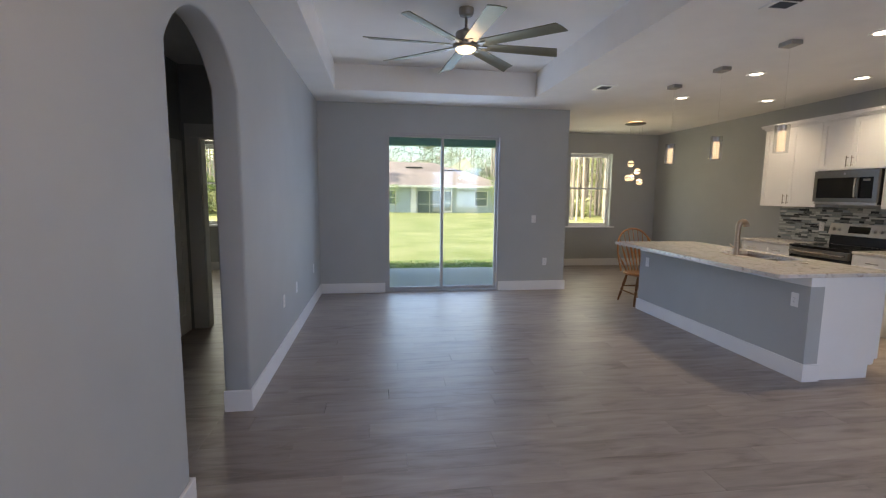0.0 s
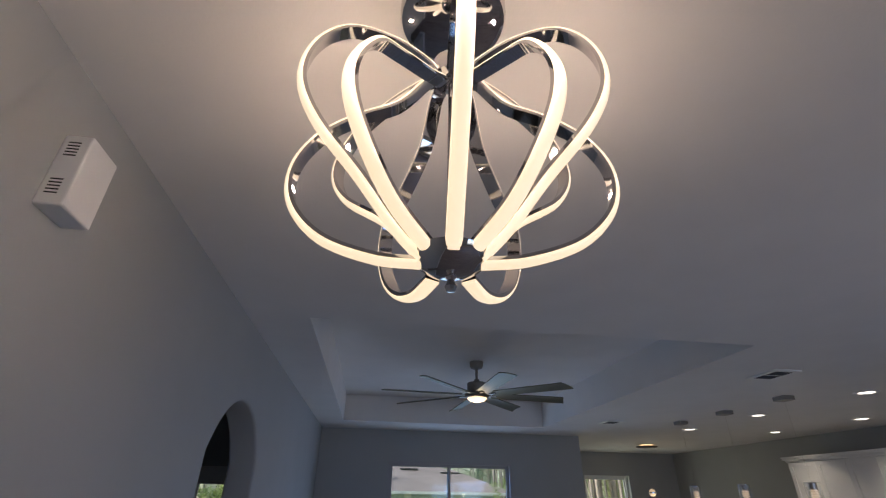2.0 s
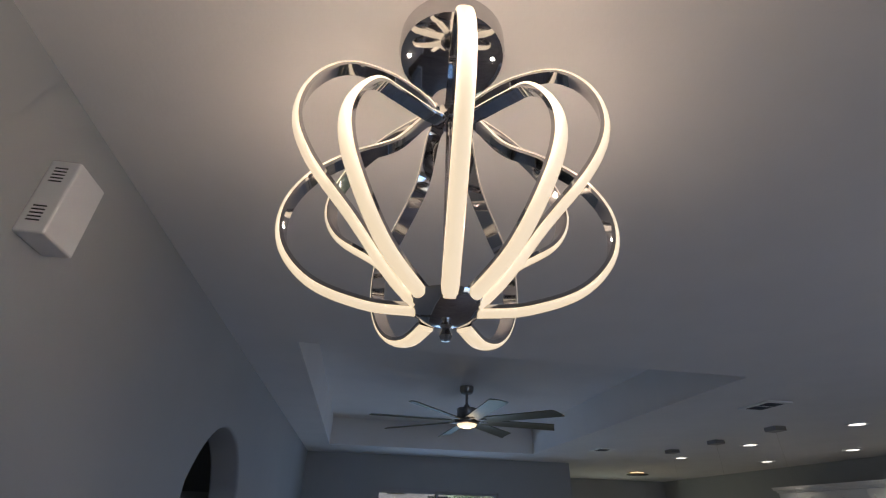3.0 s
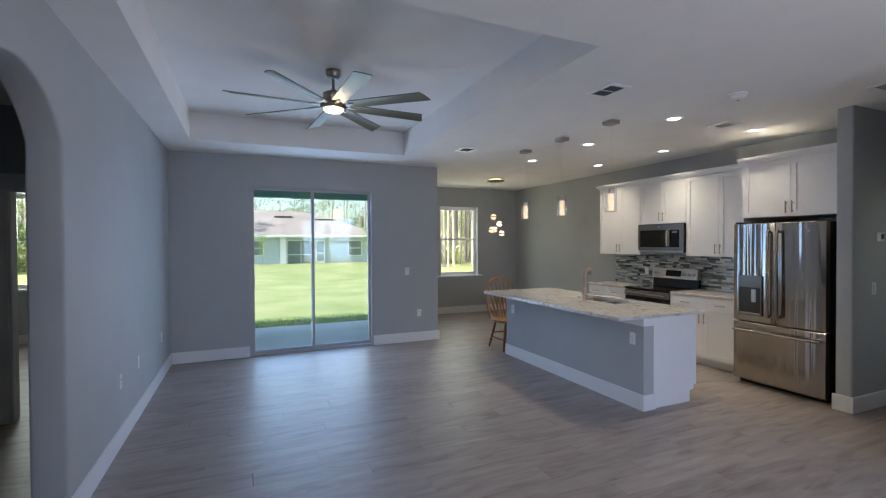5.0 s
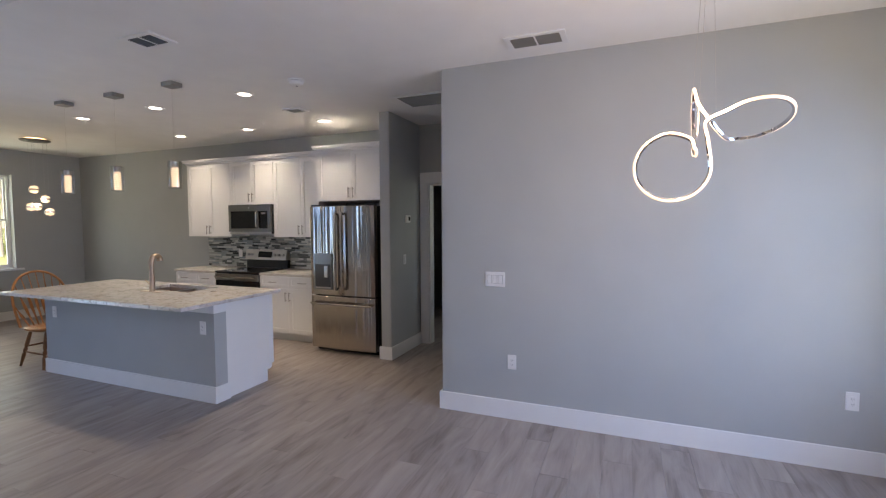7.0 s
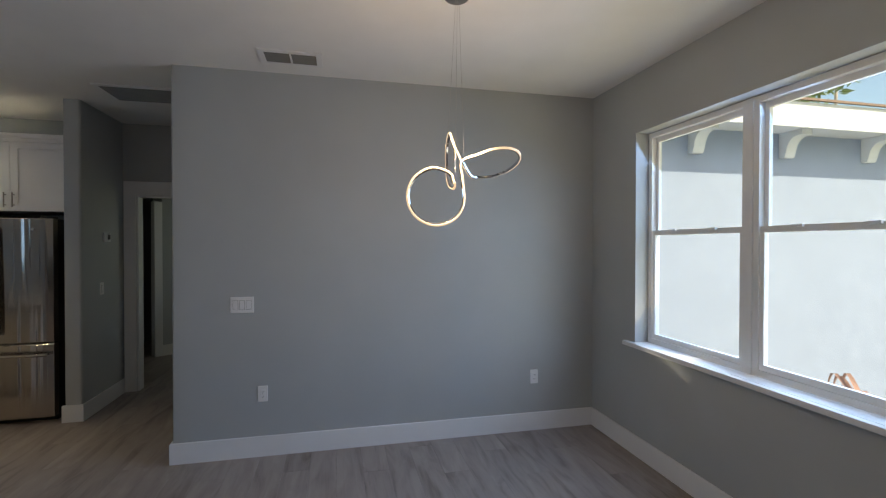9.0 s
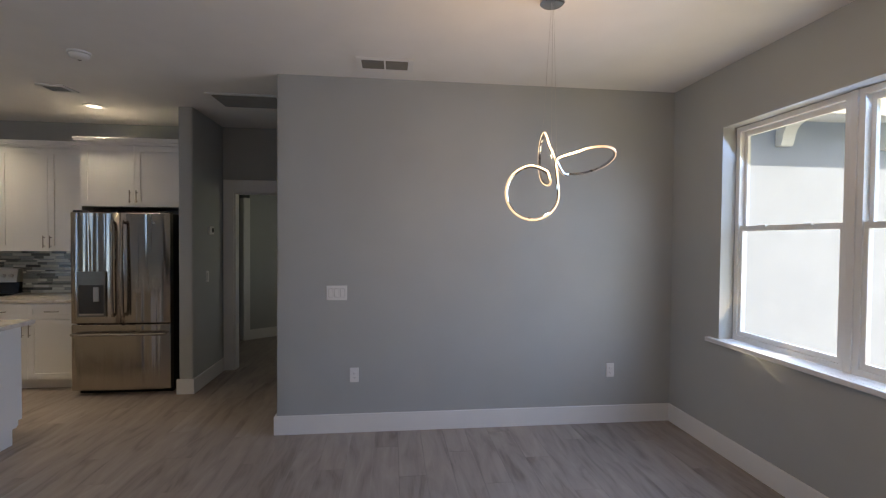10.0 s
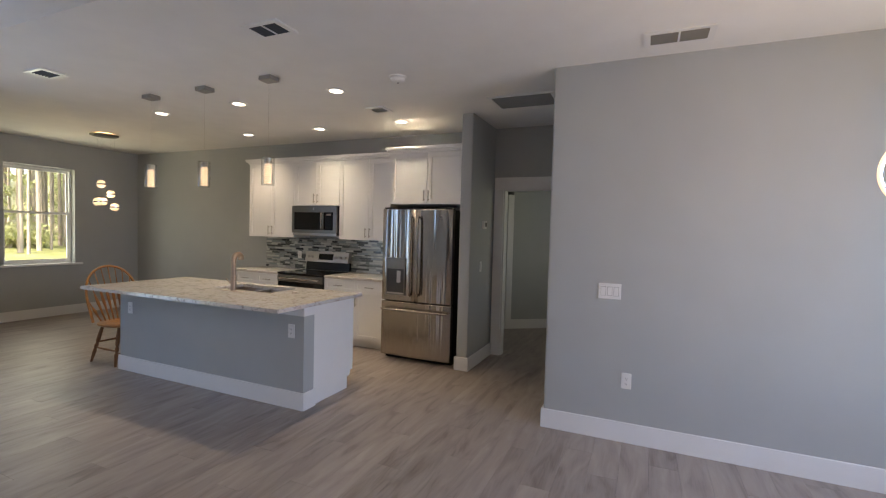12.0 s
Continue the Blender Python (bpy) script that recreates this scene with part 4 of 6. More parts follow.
tube(bm, [(-0.012, 0.232, 0.085), (-0.040, 0.232, 0.095), (-0.044, 0.232, 0.20), (-0.040, 0.232, 0.305), (-0.012, 0.232, 0.315)], 0.011, 10)
part("handle", bm, M_STEEL, mw, "curved stainless handle", True)
bm = bmesh.new()
box(bm, 0.0, 0.38, 0.01, MWW - 0.01, -0.006, 0.029, 0.003)
part("vent_grille", bm, M_NICKEL, mw)
bm = bmesh.new()
rod(bm, (-0.0145, MWW / 2, 0.372), (-0.0118, MWW / 2, 0.372), 0.014, seg=18)
part("badge", bm, M_NICKEL, mw)

# ---- range ----
rg = thing("range", (5.53, 4.770, 0.0), "stainless electric range with a black glass cooktop", "stove")
RW = 0.782
bm = bmesh.new()
box(bm, 0.03, 0.645, 0.002, RW - 0.002, 0.08, 0.895)
part("body", bm, M_BLACK, rg)
bm = bmesh.new()
box(bm, -0.008, 0.575, 0.0, RW, 0.8955, 0.922, 0.005)
top = part("cooktop", bm, M_BLACKGLASS, rg, "black glass cooktop")
for cx, cy, rr in ((0.16, 0.19, 0.10), (0.16, 0.59, 0.08), (0.42, 0.19, 0.08), (0.42, 0.59, 0.11)):
    bm = bmesh.new()
    for k in range(36):
        a, b = 2 * math.pi * k / 36, 2 * math.pi * (k + 1) / 36
        q = [(cx + r * math.cos(t), cy + r * math.sin(t), 0.9226) for r, t in ((rr, a), (rr, b), (rr - 0.004, b), (rr - 0.004, a))]
        bm.faces.new([bm.verts.new(v) for v in q])
    part("burner_ring", bm, M_GREYGAP, top)
bm = bmesh.new()
box(bm, -0.004, 0.03, 0.006, RW - 0.006, 0.20, 0.79, 0.004)
od = part("oven_door", bm, M_BLACKGLASS, rg, "black glass oven door")
bm = bmesh.new()
box(bm, -0.010, 0.03, 0.004, RW - 0.004, 0.795, 0.885, 0.004)
part("door_trim", bm, M_BEZEL, od)
bm = bmesh.new()
tube(bm, [(-0.01, 0.05, 0.845), (-0.055, 0.055, 0.845), (-0.058, RW / 2, 0.845), (-0.055, RW - 0.055, 0.845), (-0.01, RW - 0.05, 0.845)], 0.013, 10)
part("handle", bm, M_STEEL, od, "stainless bar handle", True)
bm = bmesh.new()
box(bm, 0.0, 0.03, 0.006, RW - 0.006, 0.085, 0.193, 0.004)
part("storage_drawer", bm, M_STEEL, rg)
bm = bmesh.new()
prof = [[bm.verts.new((x, y, z)) for x, z in ((0.585, 0.9225), (0.600, 1.045), (0.645, 1.045), (0.645, 0.9225))] for y in (0.0, RW)]
for k in range(4):
    bm.faces.new((prof[0][k], prof[0][(k + 1) % 4], prof[1][(k + 1) % 4], prof[1][k]))
bm.faces.new(prof[0]), bm.faces.new(prof[1])
part("backguard_base", bm, M_BLACK, rg)
bm = bmesh.new()
prof = [[bm.verts.new((x, y, z)) for x, z in ((0.555, 1.046), (0.590, 1.195), (0.647, 1.195), (0.647, 1.046))] for y in (0.0, RW)]
for k in range(4):
    bm.faces.new((prof[0][k], prof[0][(k + 1) % 4], prof[1][(k + 1) % 4], prof[1][k]))
bm.faces.new(prof[0]), bm.faces.new(prof[1])
bg = part("backguard", bm, M_STEELFLAT, rg, "stainless control panel")
slope = Matrix.Translation((0.555, 0, 1.046)) @ pose(0, 0, 0, 0, math.degrees(math.atan2(0.035, 0.149)), 0)
bm = bmesh.new()
box(bm, -0.004, 0.004, 0.27, 0.53, 0.035, 0.125, 0.001)
bm.transform(slope)
part("clock_panel", bm, M_BLACKGLASS, bg, "black clock display")
for ky in (0.055, 0.135, 0.215, RW - 0.13, RW - 0.06):
    bm = bmesh.new()
    rod(bm, (0.0, ky, 0.075), (-0.012, ky, 0.075), 0.024, seg=18)
    rod(bm, (-0.012, ky, 0.075), (-0.028, ky, 0.075), 0.019, 0.017, seg=18)
    bm.transform(slope)
    part("knob", bm, M_NICKEL, bg, "", True)

# ---- island ----
isl = thing("kitchen_island", (3.635, 3.44, 0.0), "kitchen island with grey drywall knee wall and white cabinets", "kitchen island")
IL = 2.456
bm = bmesh.new()
slab(bm, "x", 0.0, 0.13, (0, IL), (0, 0.80))
part("knee_wall", bm, M_WALL, isl, "grey painted knee wall")
bm = bmesh.new()
box(bm, -0.004, 0.131, -0.004, IL + 0.004, 0.80, 0.883, 0.002)
part("cap_trim", bm, M_TRIM, isl)
bm = bmesh.new()
box(bm, -0.016, 0.0, -0.016, IL + 0.016, 0.0, 0.150, 0.003)
box(bm, 0.0001, 0.145, -0.016, -0.0001, 0.0, 0.150, 0.003)
box(bm, 0.0001, 0.145, IL + 0.0001, IL + 0.016, 0.0, 0.150, 0.003)
part("baseboard_strip", bm, M_TRIM, isl)
bm = bmesh.new()
EX = 0.725
pts = [(0.1315, 0.0), (0.635, 0.0), (0.635, 0.165), (EX, 0.165), (EX, 0.883), (0.1315, 0.883)]
f0 = [bm.verts.new((x, 0.012, z)) for x, z in pts]
f1 = [bm.verts.new((x, 0.032, z)) for x, z in pts]
bm.faces.new(f0), bm.faces.new(f1)
for k in range(6):
    bm.faces.new((f0[k], f0[(k + 1) % 6], f1[(k + 1) % 6], f1[k]))
part("end_panel", bm, M_CAB, isl, "white painted end panel with a toe notch")
bm = bmesh.new()
box(bm, 0.1315, EX - 0.021, 0.033, IL, 0.105, 0.70)
box(bm, 0.1315, 0.64, 0.033, IL, 0.0, 0.104)
part("cabinet_body", bm, M_CAB, isl)
for k in range(4):
    bm = bmesh.new()
    w = (IL - 0.04) / 4
    y0 = 0.036 + w * k
    slab(bm, "x", EX - 0.020, EX - 0.001, (y0 + 0.002, y0 + w - 0.002), (0.112, 0.876), holes=[(y0 + 0.06, y0 + w - 0.06, 0.18, 0.80)])
    box(bm, EX - 0.016, EX - 0.010, y0 + 0.059, y0 + w - 0.059, 0.179, 0.801)
    part("door", bm, M_CAB, isl)
SX0, SX1, SY0, SY1 = 3.93, 4.30, 4.10, 4.86
counter("countertop", 3.275, 4.415, 3.385, 5.925, 0.884, 0.916, "pale brown-veined granite countertop on the island", holes=[(SX0, SX1, SY0, SY1)])
sk = thing("sink", (SX0, SY0, 0.70), "double-bowl stainless undermount sink", "sink")
SW, SLN = SX1 - SX0, SY1 - SY0
for k in range(2):
    y0, y1 = (0.0, SLN / 2 - 0.012) if k == 0 else (SLN / 2 + 0.012, SLN)
    bm = bmesh.new()
    a, b, r = 0.004, 0.183, 0.02
    bottom = [bm.verts.new(v) for v in ((r, y0 + r, a), (SW - r, y0 + r, a), (SW - r, y1 - r, a), (r, y1 - r, a))]
    rim = [bm.verts.new(v) for v in ((-0.006, y0 - 0.006, b), (SW + 0.006, y0 - 0.006, b), (SW + 0.006, y1 + 0.006, b), (-0.006, y1 + 0.006, b))]
    bm.faces.new(bottom)
    for q in range(4):
        bm.faces.new((bottom[q], bottom[(q + 1) % 4], rim[(q + 1) % 4], rim[q]))
    bowl = part("bowl", bm, M_SINK, sk)
    bm = bmesh.new()
    lathe(bm, [(0.0, 0.006), (0.03, 0.006), (0.045, 0.009), (0.0455, 0.005)], (SW / 2, (y0 + y1) / 2, 0), 20)
    part("drain", bm, M_NICKEL, bowl)
bm = bmesh.new()
box(bm, 0.002, SW - 0.002, SLN / 2 - 0.0115, SLN / 2 + 0.0115, 0.165, 0.186, 0.004)
part("divider", bm, M_NICKEL, sk, "bright steel divider between the bowls")
fc = thing("faucet", (3.83, 4.48, 0.916), "bronze-tinted nickel pull-down kitchen faucet", "faucet")
bm = bmesh.new()
lathe(bm, [(0.0, 0.0), (0.030, 0.0), (0.030, 0.006), (0.026, 0.010), (0.026, 0.145), (0.022, 0.150), (0.0, 0.150)], seg=20)
part("body", bm, M_FAUCET, fc, "", True)
bm = bmesh.new()
tube(bm, smooth_points([(0, 0, 0.148), (0, 0, 0.24), (0.002, 0, 0.300), (0.020, 0, 0.343), (0.058, 0, 0.352), (0.084, 0, 0.332), (0.090, 0, 0.302)], 6), 0.0225, 14, 0.030)
part("spout", bm, M_FAUCET, fc, "", True)
bm = bmesh.new()
rod(bm, (0, 0, 0.075), (0, 0.055, 0.085), 0.012, 0.010)
rod(bm, (0, 0.055, 0.085), (0, 0.095, 0.112), 0.007, 0.006)
part("lever", bm, M_FAUCET, fc, "", True)
bm = bmesh.new()
box(bm, -0.030, 0.03, -0.14, 0.14, 0.0, 0.004, 0.001)
part("deck_plate", bm, M_FAUCET, fc)
bm = bmesh.new()
lathe(bm, [(0.0, 0.0), (0.032, 0.0), (0.032, 0.004), (0.020, 0.010), (0.0, 0.011)], seg=18)
tagged(new("sink_stopper", mesh_of("sink_stopper", bm, M_SINK, True)), "round steel sink stopper lying on granite", "sink stopper").location = (4.06, 3.92, 0.916)
bm = bmesh.new()
lathe(bm, [(0.0, 0.0), (0.021, 0.0), (0.021, 0.004), (0.0, 0.006)], seg=16)
tagged(new("hole_cover", mesh_of("hole_cover", bm, M_SINK, True)), "small steel hole cover on granite", "hole cover").location = (3.91, 4.08, 0.916)

# ---- Windsor chair at the island's end ----
ch = thing("windsor_chair", (3.89, 6.20, 0.0), "honey oak hoop-back windsor chair by the island", "chair", turn=180)
SEAT = 0.43
bm = bmesh.new()
ring = []
N = 32
for zz, k in ((SEAT - 0.022, 0.93), (SEAT - 0.008, 1.0), (SEAT + 0.008, 1.0), (SEAT + 0.016, 0.94)):
    ring.append([bm.verts.new((0.272 * k * math.copysign(abs(math.cos(a)) ** 0.75, math.cos(a)), 0.225 * k * math.copysign(abs(math.sin(a)) ** 0.75, math.sin(a)), zz)) for a in (2 * math.pi * i / N for i in range(N))])
for a, b in zip(ring, ring[1:]):
    for i in range(N):
        bm.faces.new((a[i], a[(i + 1) % N], b[(i + 1) % N], b[i]))
bm.faces.new(ring[0][::-1])
low = [bm.verts.new(v.co * 0.62 + Vector((0, 0, SEAT * 0.38 - 0.004))) for v in ring[-1]]
for i in range(N):
    bm.faces.new((ring[-1][i], ring[-1][(i + 1) % N], low[(i + 1) % N], low[i]))
bm.faces.new(low)
part("seat", bm, M_OAK, ch, "saddled oak seat", True)


def turned_leg(bm, p, q):
    """A turned leg from p at the floor to q under the seat."""
    p, q = Vector(p), Vector(q)
    d = (q - p)
    prof = [(0.0, 0.012), (0.10, 0.014), (0.30, 0.020), (0.36, 0.013), (0.40, 0.020), (0.46, 0.020), (0.50, 0.013), (0.56, 0.021), (0.80, 0.019), (1.0, 0.013)]
    for (t0, r0), (t1, r1) in zip(prof, prof[1:]):
        rod(bm, p + d * t0, p + d * t1, r0, r1, 10, caps=t0 == 0.0)


legs = []
for sx in (-1, 1):
    for sy in (-1, 1):
        p, q = (sx * 0.255, sy * 0.215, 0.0), (sx * 0.172, sy * 0.14, SEAT - 0.015)
        legs.append((Vector(p), Vector(q)))
        bm = bmesh.new()
        turned_leg(bm, p, q)
        part("leg", bm, M_OAK_SHADED, ch, "turned oak leg with shade in its colour", True)


def along(leg, z):
    p, q = leg
    return p + (q - p) * ((z - p.z) / (q.z - p.z))


for i, j, z in ((0, 1, 0.16), (2, 3, 0.16), (0, 2, 0.22), (1, 3, 0.13), (1, 3, 0.26)):
    bm = bmesh.new()
    a, b = along(legs[i], z), along(legs[j], z)
    m = (a + b) / 2
    rod(bm, a, m, 0.008, 0.013, 10)
    rod(bm, m, b, 0.013, 0.008, 10)
    part("stretcher", bm, M_OAK_SHADED, ch, "", True)


def hoop(t):
    """The bow of the back, t from 0 at one end to 1 at the other."""
    a = math.pi * t
    x = -0.340 * math.cos(a) * (1.0 - 0.24 * (1 - math.sin(a)) ** 1.2)
    z = SEAT + 0.01 + 0.60 * math.sin(a) ** 0.72
    return Vector((x, -0.165 - 0.20 * (z - SEAT) / 0.61, z))


bm = bmesh.new()
tube(bm, [hoop(i / 40) for i in range(41)], 0.0135, 10)
part("hoop", bm, M_OAK, ch, "", True)
for k in range(9):
    u = (k - 4) / 4
    foot = Vector((0.178 * u, -0.165, SEAT + 0.012))
    target = 0.298 * u
    best = min((hoop(0.1 + 0.8 * i / 200) for i in range(201)), key=lambda p: abs(p.x - target) + (0 if p.z > SEAT + 0.2 else 9))
    bm = bmesh.new()
    d = best - foot
    prof = [(0.0, 0.007), (0.25, 0.010), (0.42, 0.016), (0.55, 0.012), (0.66, 0.006), (1.0, 0.005)]
    for (t0, r0), (t1, r1) in zip(prof, prof[1:]):
        rod(bm, foot + d * t0, foot + d * t1, r0, r1, 8)
    part("spindle", bm, M_OAK, ch, "", True)


# ---- ceiling fan ----
fan = thing("ceiling_fan", (0.95, 4.49, TRAY), "brushed nickel eight-blade ceiling fan with a lit lamp", "ceiling fan")
bm = bmesh.new()
lathe(bm, [(0.0, -0.075), (0.03, -0.072), (0.055, -0.062), (0.066, -0.040), (0.068, 0.0), (0.0, 0.0)], seg=28)
part("canopy", bm, M_FANSTEEL, fan, "", True)
bm = bmesh.new()
rod(bm, (0, 0, -0.205), (0, 0, -0.07), 0.013, seg=14)
lathe(bm, [(0.0, -0.205), (0.024, -0.205), (0.030, -0.190), (0.024, -0.170), (0.013, -0.165)], seg=20)
part("downrod", bm, M_FANSTEEL, fan, "", True)
bm = bmesh.new()
lathe(bm, [(0.0, -0.305), (0.088, -0.305), (0.094, -0.297), (0.094, -0.210), (0.085, -0.202), (0.0, -0.198)], seg=32)
motor = part("motor_housing", bm, M_FANSTEEL, fan, "", True)
bm = bmesh.new()
lathe(bm, [(0.0, -0.345), (0.098, -0.345), (0.112, -0.338), (0.118, -0.328), (0.118, -0.312), (0.09, -0.3055), (0.0, -0.3055)], seg=32)
part("hub_ring", bm, M_FANSTEEL, fan, "", True)
bm = bmesh.new()
lathe(bm, [(0.0, -0.380), (0.045, -0.378), (0.075, -0.369), (0.090, -0.354), (0.092, -0.3455), (0.0, -0.3455)], seg=28)
part("lamp_lens", bm, M_FANLAMP, fan, "lit frosted lamp lens", True)
for k in range(8):
    turn = pose(0, 0, 0, 0, 0, 4 + 45 * k)
    bm = bmesh.new()
    r = pose(0, 0, -0.317, 0, 0, 0) @ pose(0, 0, 0, -13, 0, 0)
    n = 10
    xs = [0.155 + (0.888 - 0.155) * i / n for i in range(n + 1)]
    up, dn = [], []
    for x in xs:
        w = 0.056 + 0.012 * (x - 0.155) / 0.77
        for zz, lst in ((0.004, up), (-0.004, dn)):
            lst.append([bm.verts.new((x + (0.030 * s if x > 0.87 else 0), s * w, zz + 0.006 * (1 - s * s))) for s in (-1, -0.5, 0, 0.5, 1)])
    for a, b in zip(up, up[1:]):
        for q in range(4):
            bm.faces.new((a[q], a[q + 1], b[q + 1], b[q]))
    for a, b in zip(dn, dn[1:]):
        for q in range(4):
            bm.faces.new((a[q], b[q], b[q + 1], a[q + 1]))
    for i in range(n):
        for q in (0, 4):
            bm.faces.new((up[i][q], up[i + 1][q], dn[i + 1][q], dn[i][q]))
    for i in (0, n):
        for q in range(4):
            bm.faces.new((up[i][q], up[i][q + 1], dn[i][q + 1], dn[i][q]))
    bm.transform(turn @ r)
    blade = part("blade", bm, M_BLADE, fan, "", True)
    bm = bmesh.new()
    box(bm, 0.095, 0.20, -0.016, 0.016, -0.323, -0.316, 0.002)
    box(bm, 0.085, 0.125, -0.022, 0.022, -0.321, -0.309, 0.003)
    bm.transform(turn)
    part("blade_arm", bm, M_FANSTEEL, blade)

# ---- LED chandelier in the foyer ----
cd = thing("chandelier", (0.084, 0.647, C), "chrome chandelier of looped warm LED ribbons", "chandelier")
bm = bmesh.new()
lathe(bm, [(0.0, -0.052), (0.085, -0.050), (0.098, -0.044), (0.102, -0.030), (0.102, 0.0), (0.0, 0.0)], seg=40)
part("canopy", bm, M_CHROME, cd, "polished chrome canopy", True)
bm = bmesh.new()
rod(bm, (0, 0, -0.56), (0, 0, -0.05), 0.0070, seg=14)
part("stem", bm, M_CHROME, cd, "", True)
bm = bmesh.new()
lathe(bm, [(0.0, -0.215), (0.022, -0.213), (0.034, -0.202), (0.036, -0.165), (0.028, -0.155), (0.0, -0.152)], seg=24)
part("top_hub", bm, M_CHROME, cd, "", True)
bm = bmesh.new()
lathe(bm, [(0.0, -0.585), (0.014, -0.584), (0.028, -0.580), (0.041, -0.573), (0.050, -0.565), (0.055, -0.557), (0.056, -0.553), (0.046, -0.548), (0.0, -0.546)], seg=48)
part("bottom_bowl", bm, M_CHROME, cd, "polished chrome bowl", True)
bm = bmesh.new()
lathe(bm, [(0.0, -0.607), (0.006, -0.606), (0.009, -0.600), (0.006, -0.594), (0.005, -0.590), (0.008, -0.586), (0.005, -0.582), (0.0, -0.581)], seg=16)
part("finial", bm, M_CHROME, cd, "", True)
TALL = [(0.030, 2.675), (0.057, 2.705), (0.123, 2.733), (0.199, 2.727), (0.249, 2.666), (0.262, 2.582), (0.229, 2.502), (0.150, 2.410), (0.090, 2.335), (0.045, 2.292)]
FRONT_LOOP = [(0.030, 2.675), (0.057, 2.695), (0.118, 2.715), (0.188, 2.703), (0.234, 2.638), (0.248, 2.555), (0.222, 2.485), (0.150, 2.402), (0.090, 2.335), (0.045, 2.292)]
SHORT = [(0.030, 2.655), (0.062, 2.643), (0.130, 2.630), (0.178, 2.614), (0.212, 2.548), (0.214, 2.485), (0.184, 2.419), (0.123, 2.344), (0.042, 2.294)]
LOW = [(0.030, 2.685), (0.052, 2.660), (0.096, 2.603), (0.160, 2.568), (0.222, 2.518), (0.256, 2.450), (0.249, 2.380), (0.198, 2.323), (0.117, 2.294), (0.045, 2.289)]
MID = [(0.030, 2.690), (0.060, 2.690), (0.130, 2.660), (0.198, 2.607), (0.233, 2.527), (0.205, 2.456), (0.115, 2.385), (0.045, 2.300)]
REAR = [(0.030, 2.690), (0.056, 2.672), (0.087, 2.575), (0.160, 2.505), (0.215, 2.463), (0.222, 2.392), (0.196, 2.330), (0.150, 2.288), (0.098, 2.272), (0.050, 2.282)]
K = 0.925


def led_loop(profile, angle):
    pts2 = smooth_points([(r * K, 0, 2.283 + 0.927 * (z - 2.292) - C) for r, z in profile], 7)
    rot = pose(0, 0, 0, 0, 0, angle)
    side = (rot @ Vector((0, 1, 0))).normalized()
    pts, outs = [], []
    for i, p in enumerate(pts2):
        d = (pts2[min(i + 1, len(pts2) - 1)] - pts2[max(i - 1, 0)]).normalized()
        o = Vector((-d.z, 0, d.x))
        pts.append(rot @ p)
        outs.append((rot @ Vector((o.x, 0, o.z))).normalized())
    sides = [side] * len(pts)
    bm = bmesh.new()
    ribbon(bm, pts, sides, outs, 0.0120, -0.004, 0.0015)
    body = part("ribbon", bm, M_CHROME, cd, "polished chrome ribbon", True)
    bm = bmesh.new()
    rounded_ribbon(bm, pts, sides, outs, 0.0115, 0.0018, 0.0090)
    part("led_strip", bm, M_LED, body, "glowing warm white strip", True)


# the nearest loop faces the foyer's entrance side
for profile, angles in ((FRONT_LOOP, (3,)), (TALL, (70, -70)), (SHORT, (43, -43)), (LOW, (86, -86)), (MID, (112, -112)), (REAR, (145, -145))):
    for a in angles:
        led_loop(profile, -98 + a)

# ---- ring pendant in the dining corner ----
rp = thing("ring_pendant", (2.93, -0.19, C), "looping LED ring pendant in chrome and warm light", "pendant lamp")
bm = bmesh.new()
lathe(bm, [(0.0, -0.034), (0.055, -0.033), (0.064, -0.026), (0.065, 0.0), (0.0, 0.0)], seg=32)
part("canopy", bm, M_CHROME, rp, "polished chrome canopy", True)
O = Vector((2.93, -0.19, C))
# front circle, level side loop and upright arch, run through one after another
RING, aim = [(2.785, -0.138, 1.872), (2.792, -0.122, 1.912)], [Vector((-0.8, -0.3, 0.4)), Vector((-0.8, -0.2, 0.7))]
for k in range(11):
    a = radians(5 + 26.5 * k)
    RING.append((2.803 + 0.0030 * k, -0.063 + 0.141 * math.sin(a), 1.803 + 0.135 * math.cos(a)))
    aim.append(Vector((-0.75, 0.2 + math.sin(a), math.cos(a))))
RING += [(2.822, -0.190, 1.905), (2.785, -0.178, 1.970)]
aim += [Vector((-0.8, -0.3, 0.3)), Vector((-0.8, 0.2, 0.2))]
for k in range(10):
    a = radians(125 + 30 * k)
    x = 2.80 + 0.187 * math.cos(a)
    RING.append((x, -0.335 + 0.122 * math.sin(a), 1.967 - 0.21 * (x - 2.80)))
    aim.append(Vector((math.cos(a), math.sin(a), 0.0)))
ARCH = [(2.860, -0.165, 2.045), (2.872, -0.147, 2.108), (2.915, -0.148, 2.128), (2.985, -0.152, 2.080), (3.015, -0.158, 1.985), (2.970, -0.155, 1.900), (2.890, -0.150, 1.858), (2.825, -0.150, 1.848), (2.790, -0.146, 1.862), (2.785, -0.138, 1.873)]
for p in ARCH:
    RING.append(p)
    aim.append((Vector(p) - Vector((2.94, -0.15, 1.985))).normalized() + Vector((-0.3, 0.3, 0)))
path = [p - O for p in smooth_points(RING, 8)]
aims = smooth_points(aim, 8)
sides, outs = [], []
for i, p in enumerate(path):
    d = (path[min(i + 1, len(path) - 1)] - path[max(i - 1, 0)]).normalized()
    o = aims[i]
    o = (o - d * o.dot(d)).normalized()
    outs.append(o)
    sides.append(d.cross(o).normalized())
bm = bmesh.new()
ribbon(bm, path, sides, outs, 0.0056, -0.008, 0.0)
